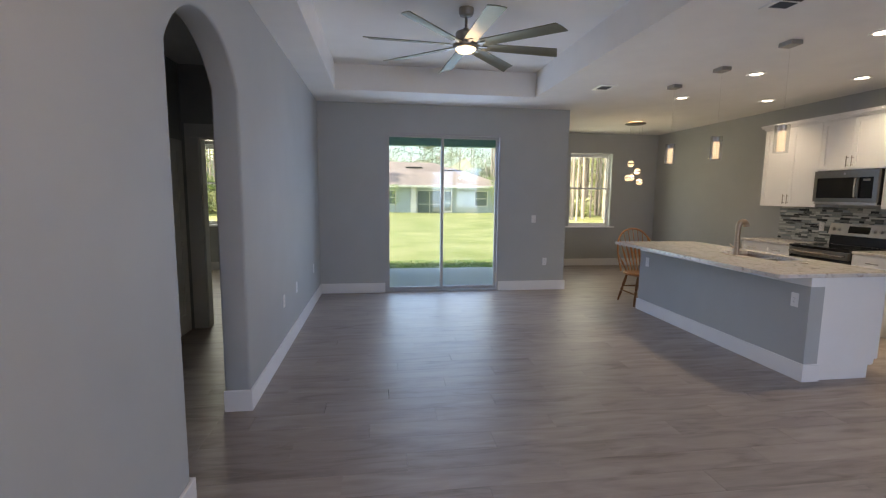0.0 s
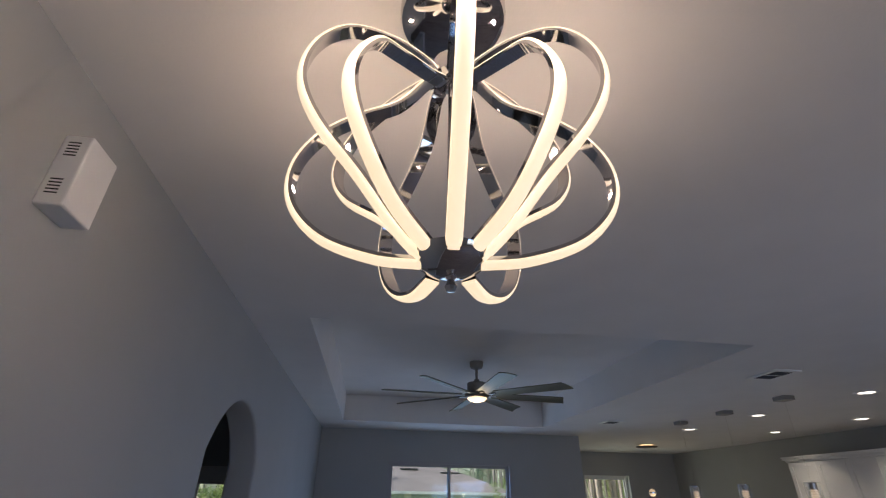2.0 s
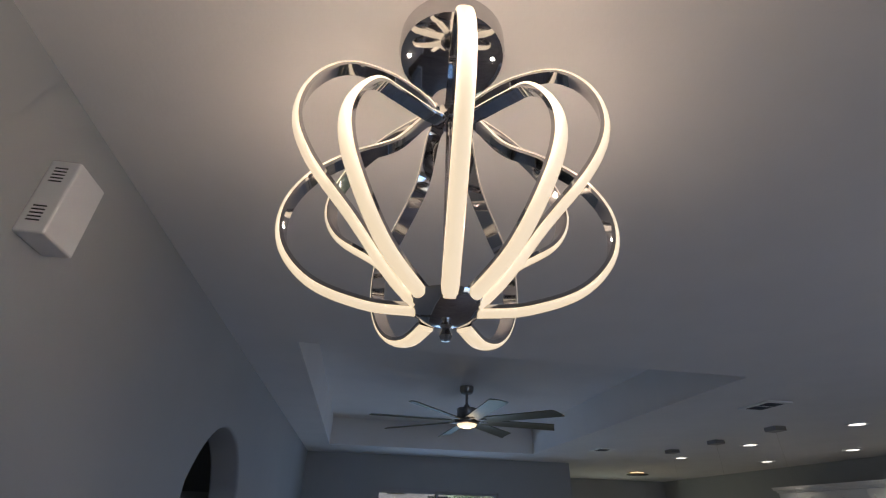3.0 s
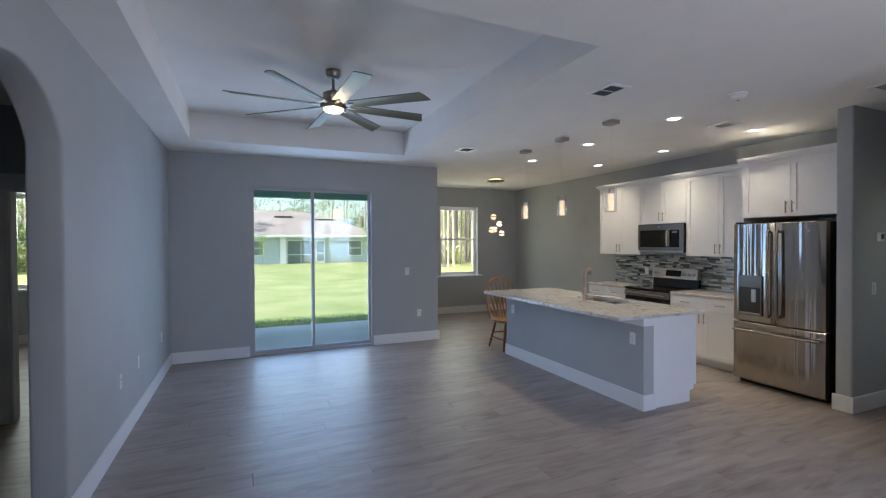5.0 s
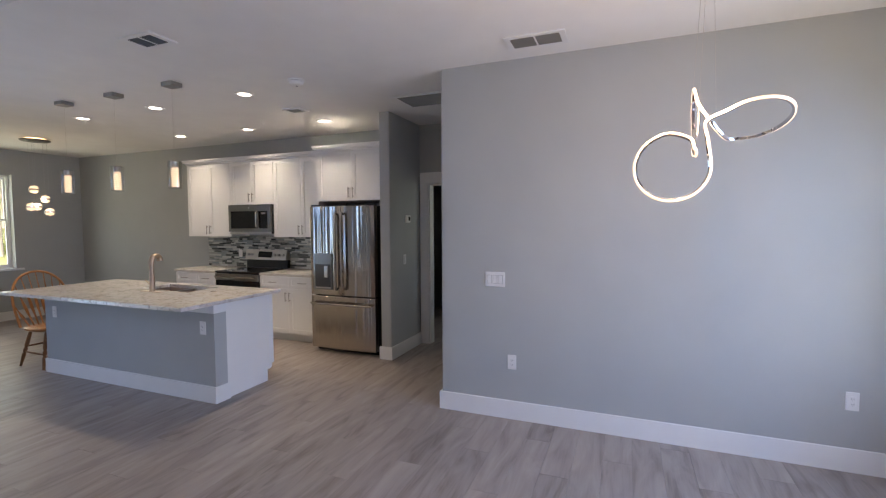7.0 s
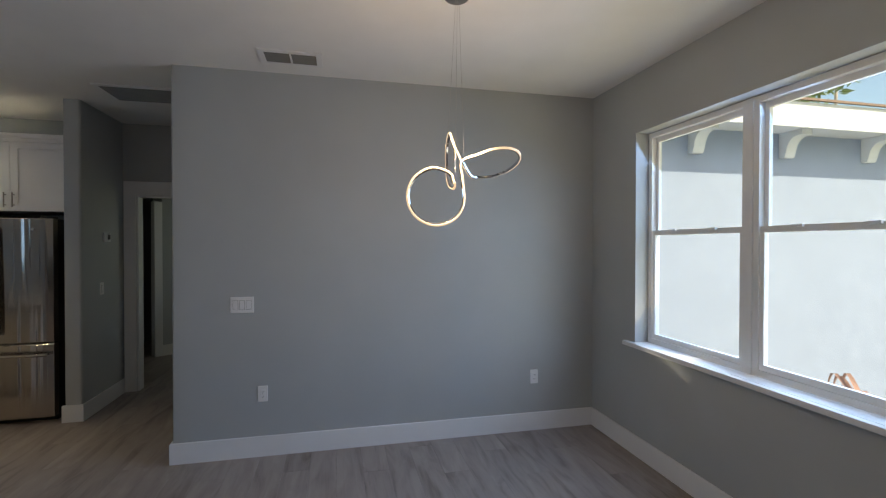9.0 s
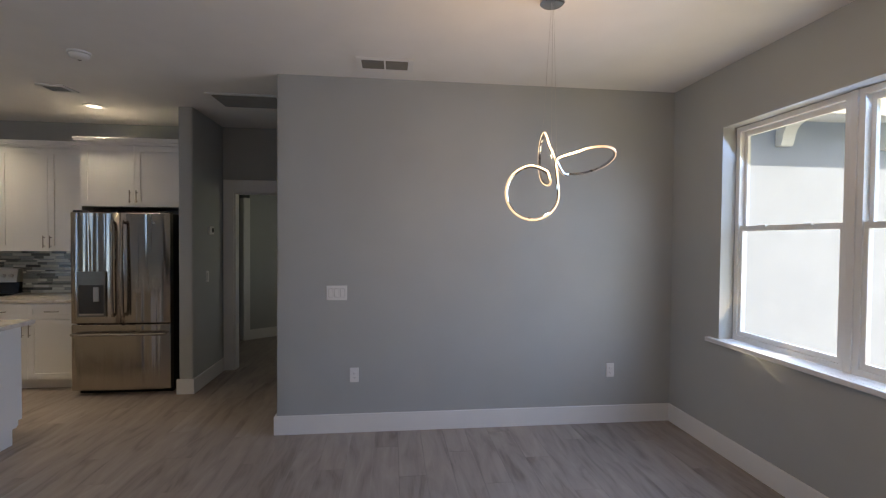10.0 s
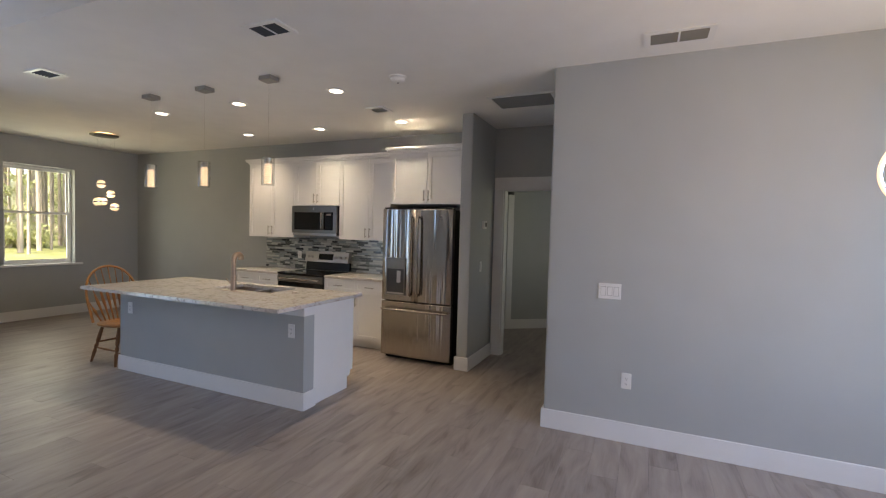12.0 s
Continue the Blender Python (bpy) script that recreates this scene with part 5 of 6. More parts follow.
body = part("ribbon", bm, M_CHROME, rp, "polished chrome ribbon", True)
bm = bmesh.new()
ribbon(bm, path, sides, outs, 0.0050, 0.0003, 0.005)
part("led_strip", bm, M_LED_RING, body, "glowing warm white strip", True)
for a, b in (((-0.02, 0.01, -0.03), (-0.005, 0.045, -0.725)), ((-0.01, 0.0, -0.03), (-0.13, 0.04, -0.925)), ((0.03, -0.02, -0.03), (0.03, -0.05, -0.885))):
    bm = bmesh.new()
    rod(bm, a, b, 0.0008, seg=6)
    part("wire", bm, M_NICKEL, rp)

# ---- island pendants ----
for k, (px, py) in enumerate(((3.69, 5.49), (3.69, 4.715), (3.665, 3.89))):
    pt = thing("island_pendant", (px, py, C), "clear glass cylinder pendant with a ribbed glowing core", "pendant lamp", "pendants over the island")
    bm = bmesh.new()
    box(bm, -0.055, 0.055, -0.066, 0.066, -0.038, 0.0, 0.003)
    part("canopy", bm, M_BOX, pt, "dark satin nickel box canopy")
    bm = bmesh.new()
    rod(bm, (0, 0, -0.70), (0, 0, -0.035), 0.0007, seg=6)
    part("cable", bm, M_NICKEL, pt)
    bm = bmesh.new()
    lathe(bm, [(0.0, -0.745), (0.030, -0.745), (0.032, -0.735), (0.032, -0.700), (0.0, -0.695)], seg=20)
    part("socket_cap", bm, M_NICKEL, pt, "", True)
    bm = bmesh.new()
    lathe(bm, [(0.0, -0.695), (0.0565, -0.695), (0.0565, -0.938), (0.0545, -0.938), (0.0545, -0.697), (0.0, -0.697)], seg=28)
    part("glass_cylinder", bm, M_LAMPGLASS, pt, "clear glass cylinder", True).visible_shadow = False
    bm = bmesh.new()
    lathe(bm, [(0.0, -0.925), (0.022, -0.925), (0.022, -0.7455), (0.0, -0.7455)], seg=20)
    core = part("glass_core", bm, M_PENDANT_CORE, pt, "dim amber core tube", True)
    for i in range(9):
        z = -0.922 + i * 0.0194
        bm = bmesh.new()
        lathe(bm, [(0.0225, z), (0.031, z + 0.001), (0.033, z + 0.006), (0.031, z + 0.011), (0.0225, z + 0.012), (0.0225, z)], seg=20)
        part("glass_rib", bm, M_PENDANT, core, "glowing glass rib", True)

# ---- globe cluster in the nook ----
gc = thing("globe_cluster", (4.74, 8.12, C), "cluster of five glowing glass globes on a round canopy", "pendant lamp")
bm = bmesh.new()
lathe(bm, [(0.0, -0.042), (0.165, -0.041), (0.176, -0.036), (0.178, -0.024), (0.0, -0.024)], seg=40)
part("canopy", bm, M_CANOPY, gc, "dark nickel canopy", True)
bm = bmesh.new()
lathe(bm, [(0.0, -0.0235), (0.110, -0.0235), (0.110, -0.0005), (0.0, -0.0005)], seg=40)
part("halo_ring", bm, M_HALO, gc, "glowing ring above the canopy")
for gx, gy, gz in ((-0.04, 0.01, 2.106), (0.105, 0.03, 1.971), (-0.10, -0.02, 1.847), (0.012, 0.06, 1.855), (0.135, -0.01, 1.780)):
    z = gz - C
    bm = bmesh.new()
    rod(bm, (gx, gy, z + 0.05), (gx, gy, -0.042), 0.0012, seg=6)
    part("cable", bm, M_ALU, gc)
    bm = bmesh.new()
    bmesh.ops.create_uvsphere(bm, u_segments=20, v_segments=12, radius=0.066)
    bm.transform(Matrix.Translation((gx, gy, z)))
    g = part("globe", bm, M_LAMPGLASS, gc, "clear glass globe", True)
    g.visible_shadow = False
    bm = bmesh.new()
    lathe(bm, [(0.0, 0.010), (0.046, 0.010), (0.052, 0.022), (0.038, 0.045), (0.0, 0.056)], (gx, gy, z), 18)
    lathe(bm, [(0.0, -0.054), (0.038, -0.044), (0.052, -0.020), (0.046, -0.010), (0.0, -0.010)], (gx, gy, z), 18)
    part("glow_cup", bm, M_GLOBE, g, "glowing lamp cup", True)
    bm = bmesh.new()
    lathe(bm, [(0.0, -0.0095), (0.055, -0.0095), (0.055, 0.0095), (0.0, 0.0095)], (gx, gy, z), 18)
    part("chrome_band", bm, M_CHROME, g)

# ---- ceiling fittings ----
for px, py in ((4.19, 3.575), (4.216, 4.861), (4.222, 6.107), (5.445, 3.570), (5.465, 4.805), (5.460, 6.056)):
    dl = thing("downlight", (px, py, C), "round white recessed downlight, lit", "downlight", "kitchen downlights")
    bm = bmesh.new()
    lathe(bm, [(0.062, -0.005), (0.068, -0.006), (0.090, -0.007), (0.095, -0.001), (0.095, 0.0), (0.062, 0.0), (0.062, -0.005)], seg=32)
    part("trim_ring", bm, M_PLASTIC, dl, "", True)
    bm = bmesh.new()
    lathe(bm, [(0.0, -0.0035), (0.0615, -0.003), (0.0615, 0.0), (0.0, 0.0)], seg=28)
    part("lens", bm, M_CAN, dl, "glowing lens")
    lamp = bpy.data.lights.new("downlight_beam", "AREA")
    lamp.shape, lamp.size, lamp.energy, lamp.color, lamp.spread = "DISK", 0.12, 0.95, (1.0, 0.93, 0.76), radians(108)
    new("downlight_beam", lamp).matrix_world = look((px, py, C - 0.012), (px, py + 0.001, 0))


def register(name, x0, x1, y0, y1, along_y, label, banks=2, slats=9, slat_paint=None):
    t = thing(name, ((x0 + x1) / 2, (y0 + y1) / 2, C), label, "air vent", "ceiling registers")
    w, l = (x1 - x0) / 2, (y1 - y0) / 2
    f = 0.032
    holes = []
    n = banks
    for k in range(n):
        if along_y:
            a, b = -l + f + (2 * l - 2 * f) * k / n, -l + f + (2 * l - 2 * f) * (k + 1) / n
            holes.append((-w + f, w - f, a + 0.006, b - 0.006))
        else:
            a, b = -w + f + (2 * w - 2 * f) * k / n, -w + f + (2 * w - 2 * f) * (k + 1) / n
            holes.append((a + 0.006, b - 0.006, -l + f, l - f))
    bm = bmesh.new()
    slab(bm, "z", -0.012, -0.001, (-w, w), (-l, l), holes)
    part("frame", bm, M_PLASTIC, t)
    # flat dark sheet in place of the shaded duct
    bm = bmesh.new()
    box(bm, -w + f * 0.7, w - f * 0.7, -l + f * 0.7, l - f * 0.7, -0.0009, -0.0002)
    part("backing", bm, M_GREYGAP, t, "dark sheet for the shade in the duct")
    for h in holes:
        for k in range(slats):
            bm = bmesh.new()
            if along_y:
                x = h[0] + (h[1] - h[0]) * (k + 0.5) / slats
                box(bm, -0.006, 0.006, h[2], h[3], -0.0007, 0.0007)
                bm.transform(Matrix.Translation((x, 0, -0.0075)) @ pose(0, 0, 0, 0, 62, 0))
            else:
                y = h[2] + (h[3] - h[2]) * (k + 0.5) / slats
                box(bm, h[0], h[1], -0.006, 0.006, -0.0007, 0.0007)
                bm.transform(Matrix.Translation((0, y, -0.0075)) @ pose(0, 0, 0, 62, 0, 0))
            part("slat", bm, slat_paint or M_SLAT, t)
    return t


register("ceiling_vent", 2.832, 3.038, 3.01, 3.31, True, "white two-bank ceiling air register", slat_paint=M_SHADESLAT)
register("ceiling_vent", 2.805, 3.015, 5.59, 5.85, True, "white square ceiling air register, slats coloured dark for inner shade", banks=1, slats=6, slat_paint=M_SHADESLAT)
register("ceiling_vent", 3.84, 4.07, 0.50, 0.91, True, "white two-bank ceiling air register near a wall")
register("return_grille", 4.83, 5.27, 1.66, 2.30, True, "large white return air grille in the passage ceiling", banks=1, slats=26)
register("ceiling_vent", 4.78, 4.99, 3.42, 3.64, False, "small white ceiling register flush with plaster", banks=1, slats=7, slat_paint=M_PALESLAT)
sm = thing("smoke_detector", (4.037, 2.822, C), "round white smoke detector on the ceiling", "smoke detector")
bm = bmesh.new()
lathe(bm, [(0.0, -0.012), (0.070, -0.012), (0.072, 0.0), (0.0, 0.0)], seg=32)
part("base", bm, M_PLASTIC, sm, "", True)
bm = bmesh.new()
lathe(bm, [(0.0, -0.046), (0.040, -0.045), (0.052, -0.038), (0.062, -0.024), (0.062, -0.016), (0.050, -0.0125), (0.0, -0.0125)], seg=32)
cap = part("cap", bm, M_PLASTIC, sm, "", True)
bm = bmesh.new()
lathe(bm, [(0.0, -0.048), (0.010, -0.0475), (0.011, -0.0462), (0.0, -0.0460)], (0.02, 0.01, 0), 12)
part("test_button", bm, M_SLOT, cap)


# ---- plates on the walls ----
def plate(name, at, turn, gangs, kind_of, label, category):
    """A wall plate whose face looks along local -y; at is the plate's middle on the wall."""
    t = thing(name, at, label, category, turn=turn)
    w, h = 0.070 + 0.046 * (gangs - 1), 0.118
    bm = bmesh.new()
    box(bm, -w / 2, w / 2, -0.006, 0.0, -h / 2, h / 2, 0.0025)
    part("cover_plate", bm, M_PLASTIC, t)
    for g in range(gangs):
        cx = (g - (gangs - 1) / 2) * 0.046
        bm = bmesh.new()
        if kind_of == "switch":
            box(bm, cx - 0.0178, cx + 0.0178, -0.0066, -0.0061, -0.0345, 0.0345)
            part("rocker_gap", bm, M_PLATEGAP, t)
            bm = bmesh.new()
            box(bm, cx - 0.0160, cx + 0.0160, -0.010, -0.0067, -0.0325, 0.0325, 0.0015)
            part("rocker", bm, M_PLASTIC, t)
        else:
            box(bm, cx - 0.0165, cx + 0.0165, -0.008, -0.0062, -0.033, 0.033, 0.001)
            face = part("socket_face", bm, M_PLASTIC, t)
            bm = bmesh.new()
            for cz in (-0.017, 0.017):
                for sx in (-0.006, 0.006):
                    box(bm, cx + sx - 0.001, cx + sx + 0.001, -0.0086, -0.0081, cz - 0.004, cz + 0.004)
                box(bm, cx - 0.002, cx + 0.002, -0.0086, -0.0081, cz - 0.011, cz - 0.008)
            part("slots", bm, M_SLOT, face)
    return t


plate("light_switch", (DINE, 1.082, 1.127), -90, 3, "switch", "white three-gang rocker switch plate", "light switch")
plate("wall_outlet", (DINE, 0.941, 0.463), -90, 1, "outlet", "white duplex outlet above the baseboard", "outlet")
plate("wall_outlet", (DINE, -1.225, 0.452), -90, 1, "outlet", "white duplex outlet near the corner", "outlet")
plate("light_switch", (2.590, BACK, 1.143), 0, 1, "switch", "white single rocker switch by the patio door", "light switch")
plate("wall_outlet", (2.794, BACK, 0.459), 0, 1, "outlet", "white duplex outlet on the grey wall", "outlet")
for y in (4.62, 5.27, 6.54):
    plate("wall_outlet", (LEFT, y, 0.50), 90, 1, "outlet", "white duplex outlet on the long grey wall", "outlet")
plate("wall_outlet", (3.635, 3.572, 0.665), -90, 1, "outlet", "white duplex outlet on the island's knee wall", "outlet")
plate("wall_outlet", (3.635, 5.726, 0.665), -90, 1, "outlet", "white duplex outlet on the island's knee wall", "outlet")
plate("light_switch", (5.69, 2.61, 1.144), 0, 1, "switch", "white rocker switch in the passage", "light switch")
plate("wall_outlet", (RIGHT - 0.012, 5.73, 1.13), -90, 1, "outlet", "white duplex outlet set in mosaic tile", "outlet")
th = thing("thermostat", (5.77, 2.61, 1.637), "small white thermostat with a dark display", "thermostat")
bm = bmesh.new()
box(bm, -0.058, 0.058, -0.022, 0.0, -0.045, 0.045, 0.006)
body = part("case", bm, M_PLASTIC, th)
bm = bmesh.new()
box(bm, -0.005, 0.045, -0.0235, -0.0222, -0.022, 0.026)
part("display", bm, M_SLOT, body, "dark display")

# chime box high on the west wall
cb = thing("door_chime", (LEFT, 1.020, 2.598), "white plastic door chime box with louvred side", "door chime")
bm = bmesh.new()
box(bm, 0.0, 0.059, -0.053, 0.053, -0.091, 0.090, 0.004)
case = part("case", bm, M_PLASTIC, cb)
for z0 in (0.034, -0.064):
    bm = bmesh.new()
    for k in range(5):
        box(bm, 0.014, 0.039, -0.0540, -0.0532, z0 + k * 0.0085, z0 + k * 0.0085 + 0.003)
    part("louvres", bm, M_SLOT, case, "dark louvre slots")
bm = bmesh.new()
ring = [(0.0, -0.045), (0.028, 0.0), (0.0, 0.045), (-0.028, 0.0)]
for (a, b), (c, d) in zip(ring, ring[1:] + ring[:1]):
    rod(bm, (0.0575, 0.003 + a, b), (0.0575, 0.003 + c, d), 0.0012, seg=6)
part("diamond_emboss", bm, M_PLASTIC, case)


# ---- outside: the house's own garage side with eave and corbels, seen from the dining window ----
GX = 4.45
bm = bmesh.new()
slab(bm, "x", GX + 0.02, GX + 0.22, (-9.5, FRONT - 0.2), (-0.12, 2.95))
solid("wall_garage", bm, M_STUCCO, "pale blue-grey stucco garage wall", "wall", "structure")
bm = bmesh.new()
box(bm, GX - 0.35, GX + 0.02, -9.9, FRONT - 0.89, 2.705, 2.725)
solid("trim_soffit", bm, M_STUCCO_WHITE, "white soffit under the garage eave", "soffit", "structure")
bm = bmesh.new()
box(bm, GX - 0.38, GX - 0.35, -9.9, FRONT - 0.885, 2.665, 2.90, 0.004)
solid("trim_fascia", bm, M_STUCCO_WHITE, "white fascia board of the garage roof", "fascia", "structure")
bm = bmesh.new()
for k in range(10):
    x0, z0 = GX - 0.42 + 0.28 * k, 2.905 + 0.11 * k
    vs = [bm.verts.new(v) for v in ((x0, -10, z0), (x0 + 0.30, -10, z0 + 0.112), (x0 + 0.30, FRONT - 0.87, z0 + 0.112), (x0, FRONT - 0.87, z0))]
    ws = [bm.verts.new(v.co + Vector((0, 0, 0.022))) for v in vs]
    bm.faces.new(vs), bm.faces.new(ws)
    for q in range(4):
        bm.faces.new((vs[q], vs[(q + 1) % 4], ws[(q + 1) % 4], ws[q]))
solid("garage_roof", bm, M_ROOF_NEAR, "brown shingle garage roof in courses", "roof", "structure")
for k, y in enumerate((-2.97, -4.06, -5.15, -6.24, -7.33)):
    bm = bmesh.new()
    prof = [(0.0, 0.0), (0.0, -0.25), (-0.06, -0.25), (-0.075, -0.205)]
    for q in range(7):
        a = math.pi / 2 * q / 6
        prof.append((-0.20 + 0.12 * math.cos(a), -0.195 + 0.14 * math.sin(a)))
    prof += [(-0.24, -0.055), (-0.24, 0.0)]
    f0 = [bm.verts.new((x, -0.062, z)) for x, z in prof]
    f1 = [bm.verts.new((x, 0.062, z)) for x, z in prof]
    bm.faces.new(f0), bm.faces.new(f1)
    for q in range(len(prof)):
        bm.faces.new((f0[q], f0[(q + 1) % len(prof)], f1[(q + 1) % len(prof)], f1[q]))
    ob = solid("corbel", bm, M_STUCCO_WHITE, "white scrolled corbel under the eave", "corbel", group="corbels under the eave")
    ob.location = (GX + 0.018, y, 2.704)

# unseen slab, added so that less green light bounces onto eave and corbels
bm = bmesh.new()
box(bm, -1.5, GX + 0.02, -10.5, FRONT - 0.2, -0.14, -0.105)
solid("bounce_slab_front", bm, M_BOUNCE_SLAB, "unseen grey slab added to curb the lawn's bounce", "paving", "structure")

pl = thing("cordyline", (3.02, -3.15, -0.165), "red-leaved cordyline plant in the front bed", "plant")
rng = random.Random(4)
bm = bmesh.new()
rod(bm, (0, 0, 0), (0, 0, 0.35), 0.02, 0.014, 8)
part("stem", bm, M_BARK, pl)
for k in range(14):
    a, reach, rise = rng.uniform(0, 6.28), rng.uniform(0.25, 0.50), rng.uniform(0.30, 0.62)
    pts = smooth_points([(0, 0, 0.22 + 0.006 * k), (0.35 * reach * math.cos(a), 0.35 * reach * math.sin(a), 0.25 + rise * 0.55), (reach * math.cos(a), reach * math.sin(a), 0.18 + rise), (1.25 * reach * math.cos(a), 1.25 * reach * math.sin(a), 0.05 + rise)], 4)
    side = Vector((-math.sin(a), math.cos(a), 0))
    bm = bmesh.new()
    rows = []
    n = len(pts) - 1
    for i, p in enumerate(pts):
        w = 0.016 * math.sin(math.pi * (0.12 + 0.86 * i / n)) + 0.001
        rows.append([bm.verts.new(p + side * w * s + Vector((0, 0, 0.006 * abs(s)))) for s in (-1, 0, 1)])
    for r0, r1 in zip(rows, rows[1:]):
        for q in (0, 1):
            bm.faces.new((r0[q], r0[q + 1], r1[q + 1], r1[q]))
    part("leaf", bm, M_REDLEAF, pl, "", True)

# ---- outside: the neighbour's house across the lawn ----
HY, G = 41.5, -0.24
nh = thing("neighbour_house", (0, HY, G), "pale stucco single-storey house with a hip roof", "house")
EH = 2.55
bm = bmesh.new()
slab(bm, "y", 0.0, 0.25, (-11.0, 10.7), (0, EH), holes=[(3.42, 6.72, 0.0, 2.15), (8.72, 9.98, 0.70, 2.12), (0.55, 1.58, 0.82, 2.12)])
part("front_wall", bm, M_FARWALL, nh)
bm = bmesh.new()
slab(bm, "x", 10.45, 10.70, (0.25, 11.0), (0, EH))
slab(bm, "x", -11.0, -10.75, (0.25, 11.0), (0, EH))
slab(bm, "y", 2.6, 2.8, (2.6, 7.6), (0, EH))
part("side_wall", bm, M_FARWALL, nh)
bm = bmesh.new()
e = [bm.verts.new(v) for v in ((-11.7, -0.7, EH), (11.4, -0.7, EH), (11.4, 11.7, EH), (-11.7, 11.7, EH))]
r = [bm.verts.new(v) for v in ((-4.5, 5.5, 5.05), (5.6, 5.5, 4.95))]
for q in ((e[0], e[1], r[1], r[0]), (e[1], e[2], r[1]), (e[2], e[3], r[0], r[1]), (e[3], e[0], r[0])):
    bm.faces.new(q)
roof = part("roof", bm, M_ROOF, nh, "sun-bleached shingle hip roof")
bm = bmesh.new()
e = [bm.verts.new(v) for v in ((1.5, -1.0, EH), (11.7, -1.0, EH), (11.7, 8.0, EH), (1.5, 8.0, EH))]
r = [bm.verts.new(v) for v in ((6.0, 3.5, 4.36), (7.4, 3.5, 4.36))]
for q in ((e[0], e[1], r[1], r[0]), (e[1], e[2], r[1]), (e[2], e[3], r[0], r[1]), (e[3], e[0], r[0])):
    bm.faces.new(q)
part("porch_roof", bm, M_ROOF, nh, "sun-bleached shingle hip over the porch")
bm = bmesh.new()
box(bm, 1.5, 11.7, -1.02, -0.99, EH - 0.17, EH + 0.02)
box(bm, 1.5, 11.7, -0.99, -0.725, EH - 0.03, EH - 0.005)
part("fascia", bm, M_STUCCO_WHITE, nh)
bm = bmesh.new()
box(bm, -11.7, 11.4, -0.72, -0.69, EH - 0.17, EH + 0.02)
box(bm, -11.7, 11.4, -0.69, 0.0, EH - 0.03, EH - 0.005)
part("fascia", bm, M_STUCCO_WHITE, nh)
for x0, x1, y, z in ((2.65, 4.25, 3.75, 4.32), (6.15, 7.9, 2.65, 4.03)):
    bm = bmesh.new()
    box(bm, x0, x1, y - 0.12, y + 0.12, z - 0.02, z + 0.10, 0.02)
    part("ridge_vent", bm, M_GREYGAP, roof)
bm = bmesh.new()
slab(bm, "y", -0.5, -0.1, (2.86, 3.36), (0, EH - 0.03))
part("porch_column", bm, M_STUCCO_WHITE, nh)
for x0, x1, z0, z1 in ((8.72, 9.98, 0.70, 2.12), (0.55, 1.58, 0.82, 2.12)):
    bm = bmesh.new()
    slab(bm, "y", 0.06, 0.14, (x0, x1), (z0, z1), holes=[(x0 + 0.07, x1 - 0.07, z0 + 0.07, (z0 + z1) / 2 - 0.03), (x0 + 0.07, x1 - 0.07, (z0 + z1) / 2 + 0.03, z1 - 0.07)])
    w = part("window", bm, M_STUCCO_WHITE, nh)
    bm = bmesh.new()
    box(bm, x0 + 0.05, x1 - 0.05, 0.09, 0.11, z0 + 0.05, z1 - 0.05)
    part("pane", bm, M_FARGLASS, w)
bm = bmesh.new()
slab(bm, "y", 0.05, 0.12, (3.42, 5.80), (0, 2.15), holes=[(3.52, 4.58, 0.08, 0.85), (4.64, 5.74, 0.08, 0.85), (3.52, 4.58, 0.91, 2.07), (4.64, 5.74, 0.91, 2.07)])
part("screen_frame", bm, M_STUCCO_WHITE, nh)
bm = bmesh.new()
box(bm, 3.50, 5.76, 0.08, 0.09, 0.06, 2.09)
part("screen", bm, M_FARGLASS, nh, "dark porch screen")
bm = bmesh.new()
slab(bm, "y", 0.04, 0.12, (5.82, 6.70), (0, 2.15), holes=[(5.96, 6.56, 0.30, 0.95), (5.96, 6.56, 1.03, 2.02)])
dr = part("screen_door", bm, M_STUCCO_WHITE, nh, "white framed screen door")
bm = bmesh.new()
box(bm, 5.95, 6.57, 0.07, 0.08, 0.28, 2.03)
part("pane", bm, M_FARGLASS, dr)
bm = bmesh.new()
box(bm, 3.0, 7.2, -0.9, 2.6, -0.05, 0.03)
part("porch_slab", bm, M_CONCRETE, nh)


# ---- trees ----
def leaf_cloud(points, size, seed, long=1.0):
    """Many small leaf quads round the clump centres (x, y, z, spread, count)."""
    r = np.random.RandomState(seed)
    verts, faces = [], []
    for cx, cy, cz, spread, count in points:
        for _ in range(count):
            c = np.array((cx, cy, cz)) + r.normal(0, spread, 3) * (1, 1, 0.6)
            u = r.normal(0, 1, 3)
            u /= np.linalg.norm(u)
            w = np.cross(u, r.normal(0, 1, 3))
            w /= np.linalg.norm(w)
            s = size * r.uniform(0.6, 1.3)
            k = len(verts)
            verts += [tuple(c - u * s * long), tuple(c + w * s * 0.42), tuple(c + u * s * long), tuple(c - w * s * 0.42)]
            faces.append((k, k + 1, k + 2, k + 3))
    return verts, faces


def cloud_mesh(name, cloud, material):
    me = bpy.data.meshes.new(name)
    me.from_pydata(cloud[0], [], cloud[1])
    me.materials.append(material)
    return me


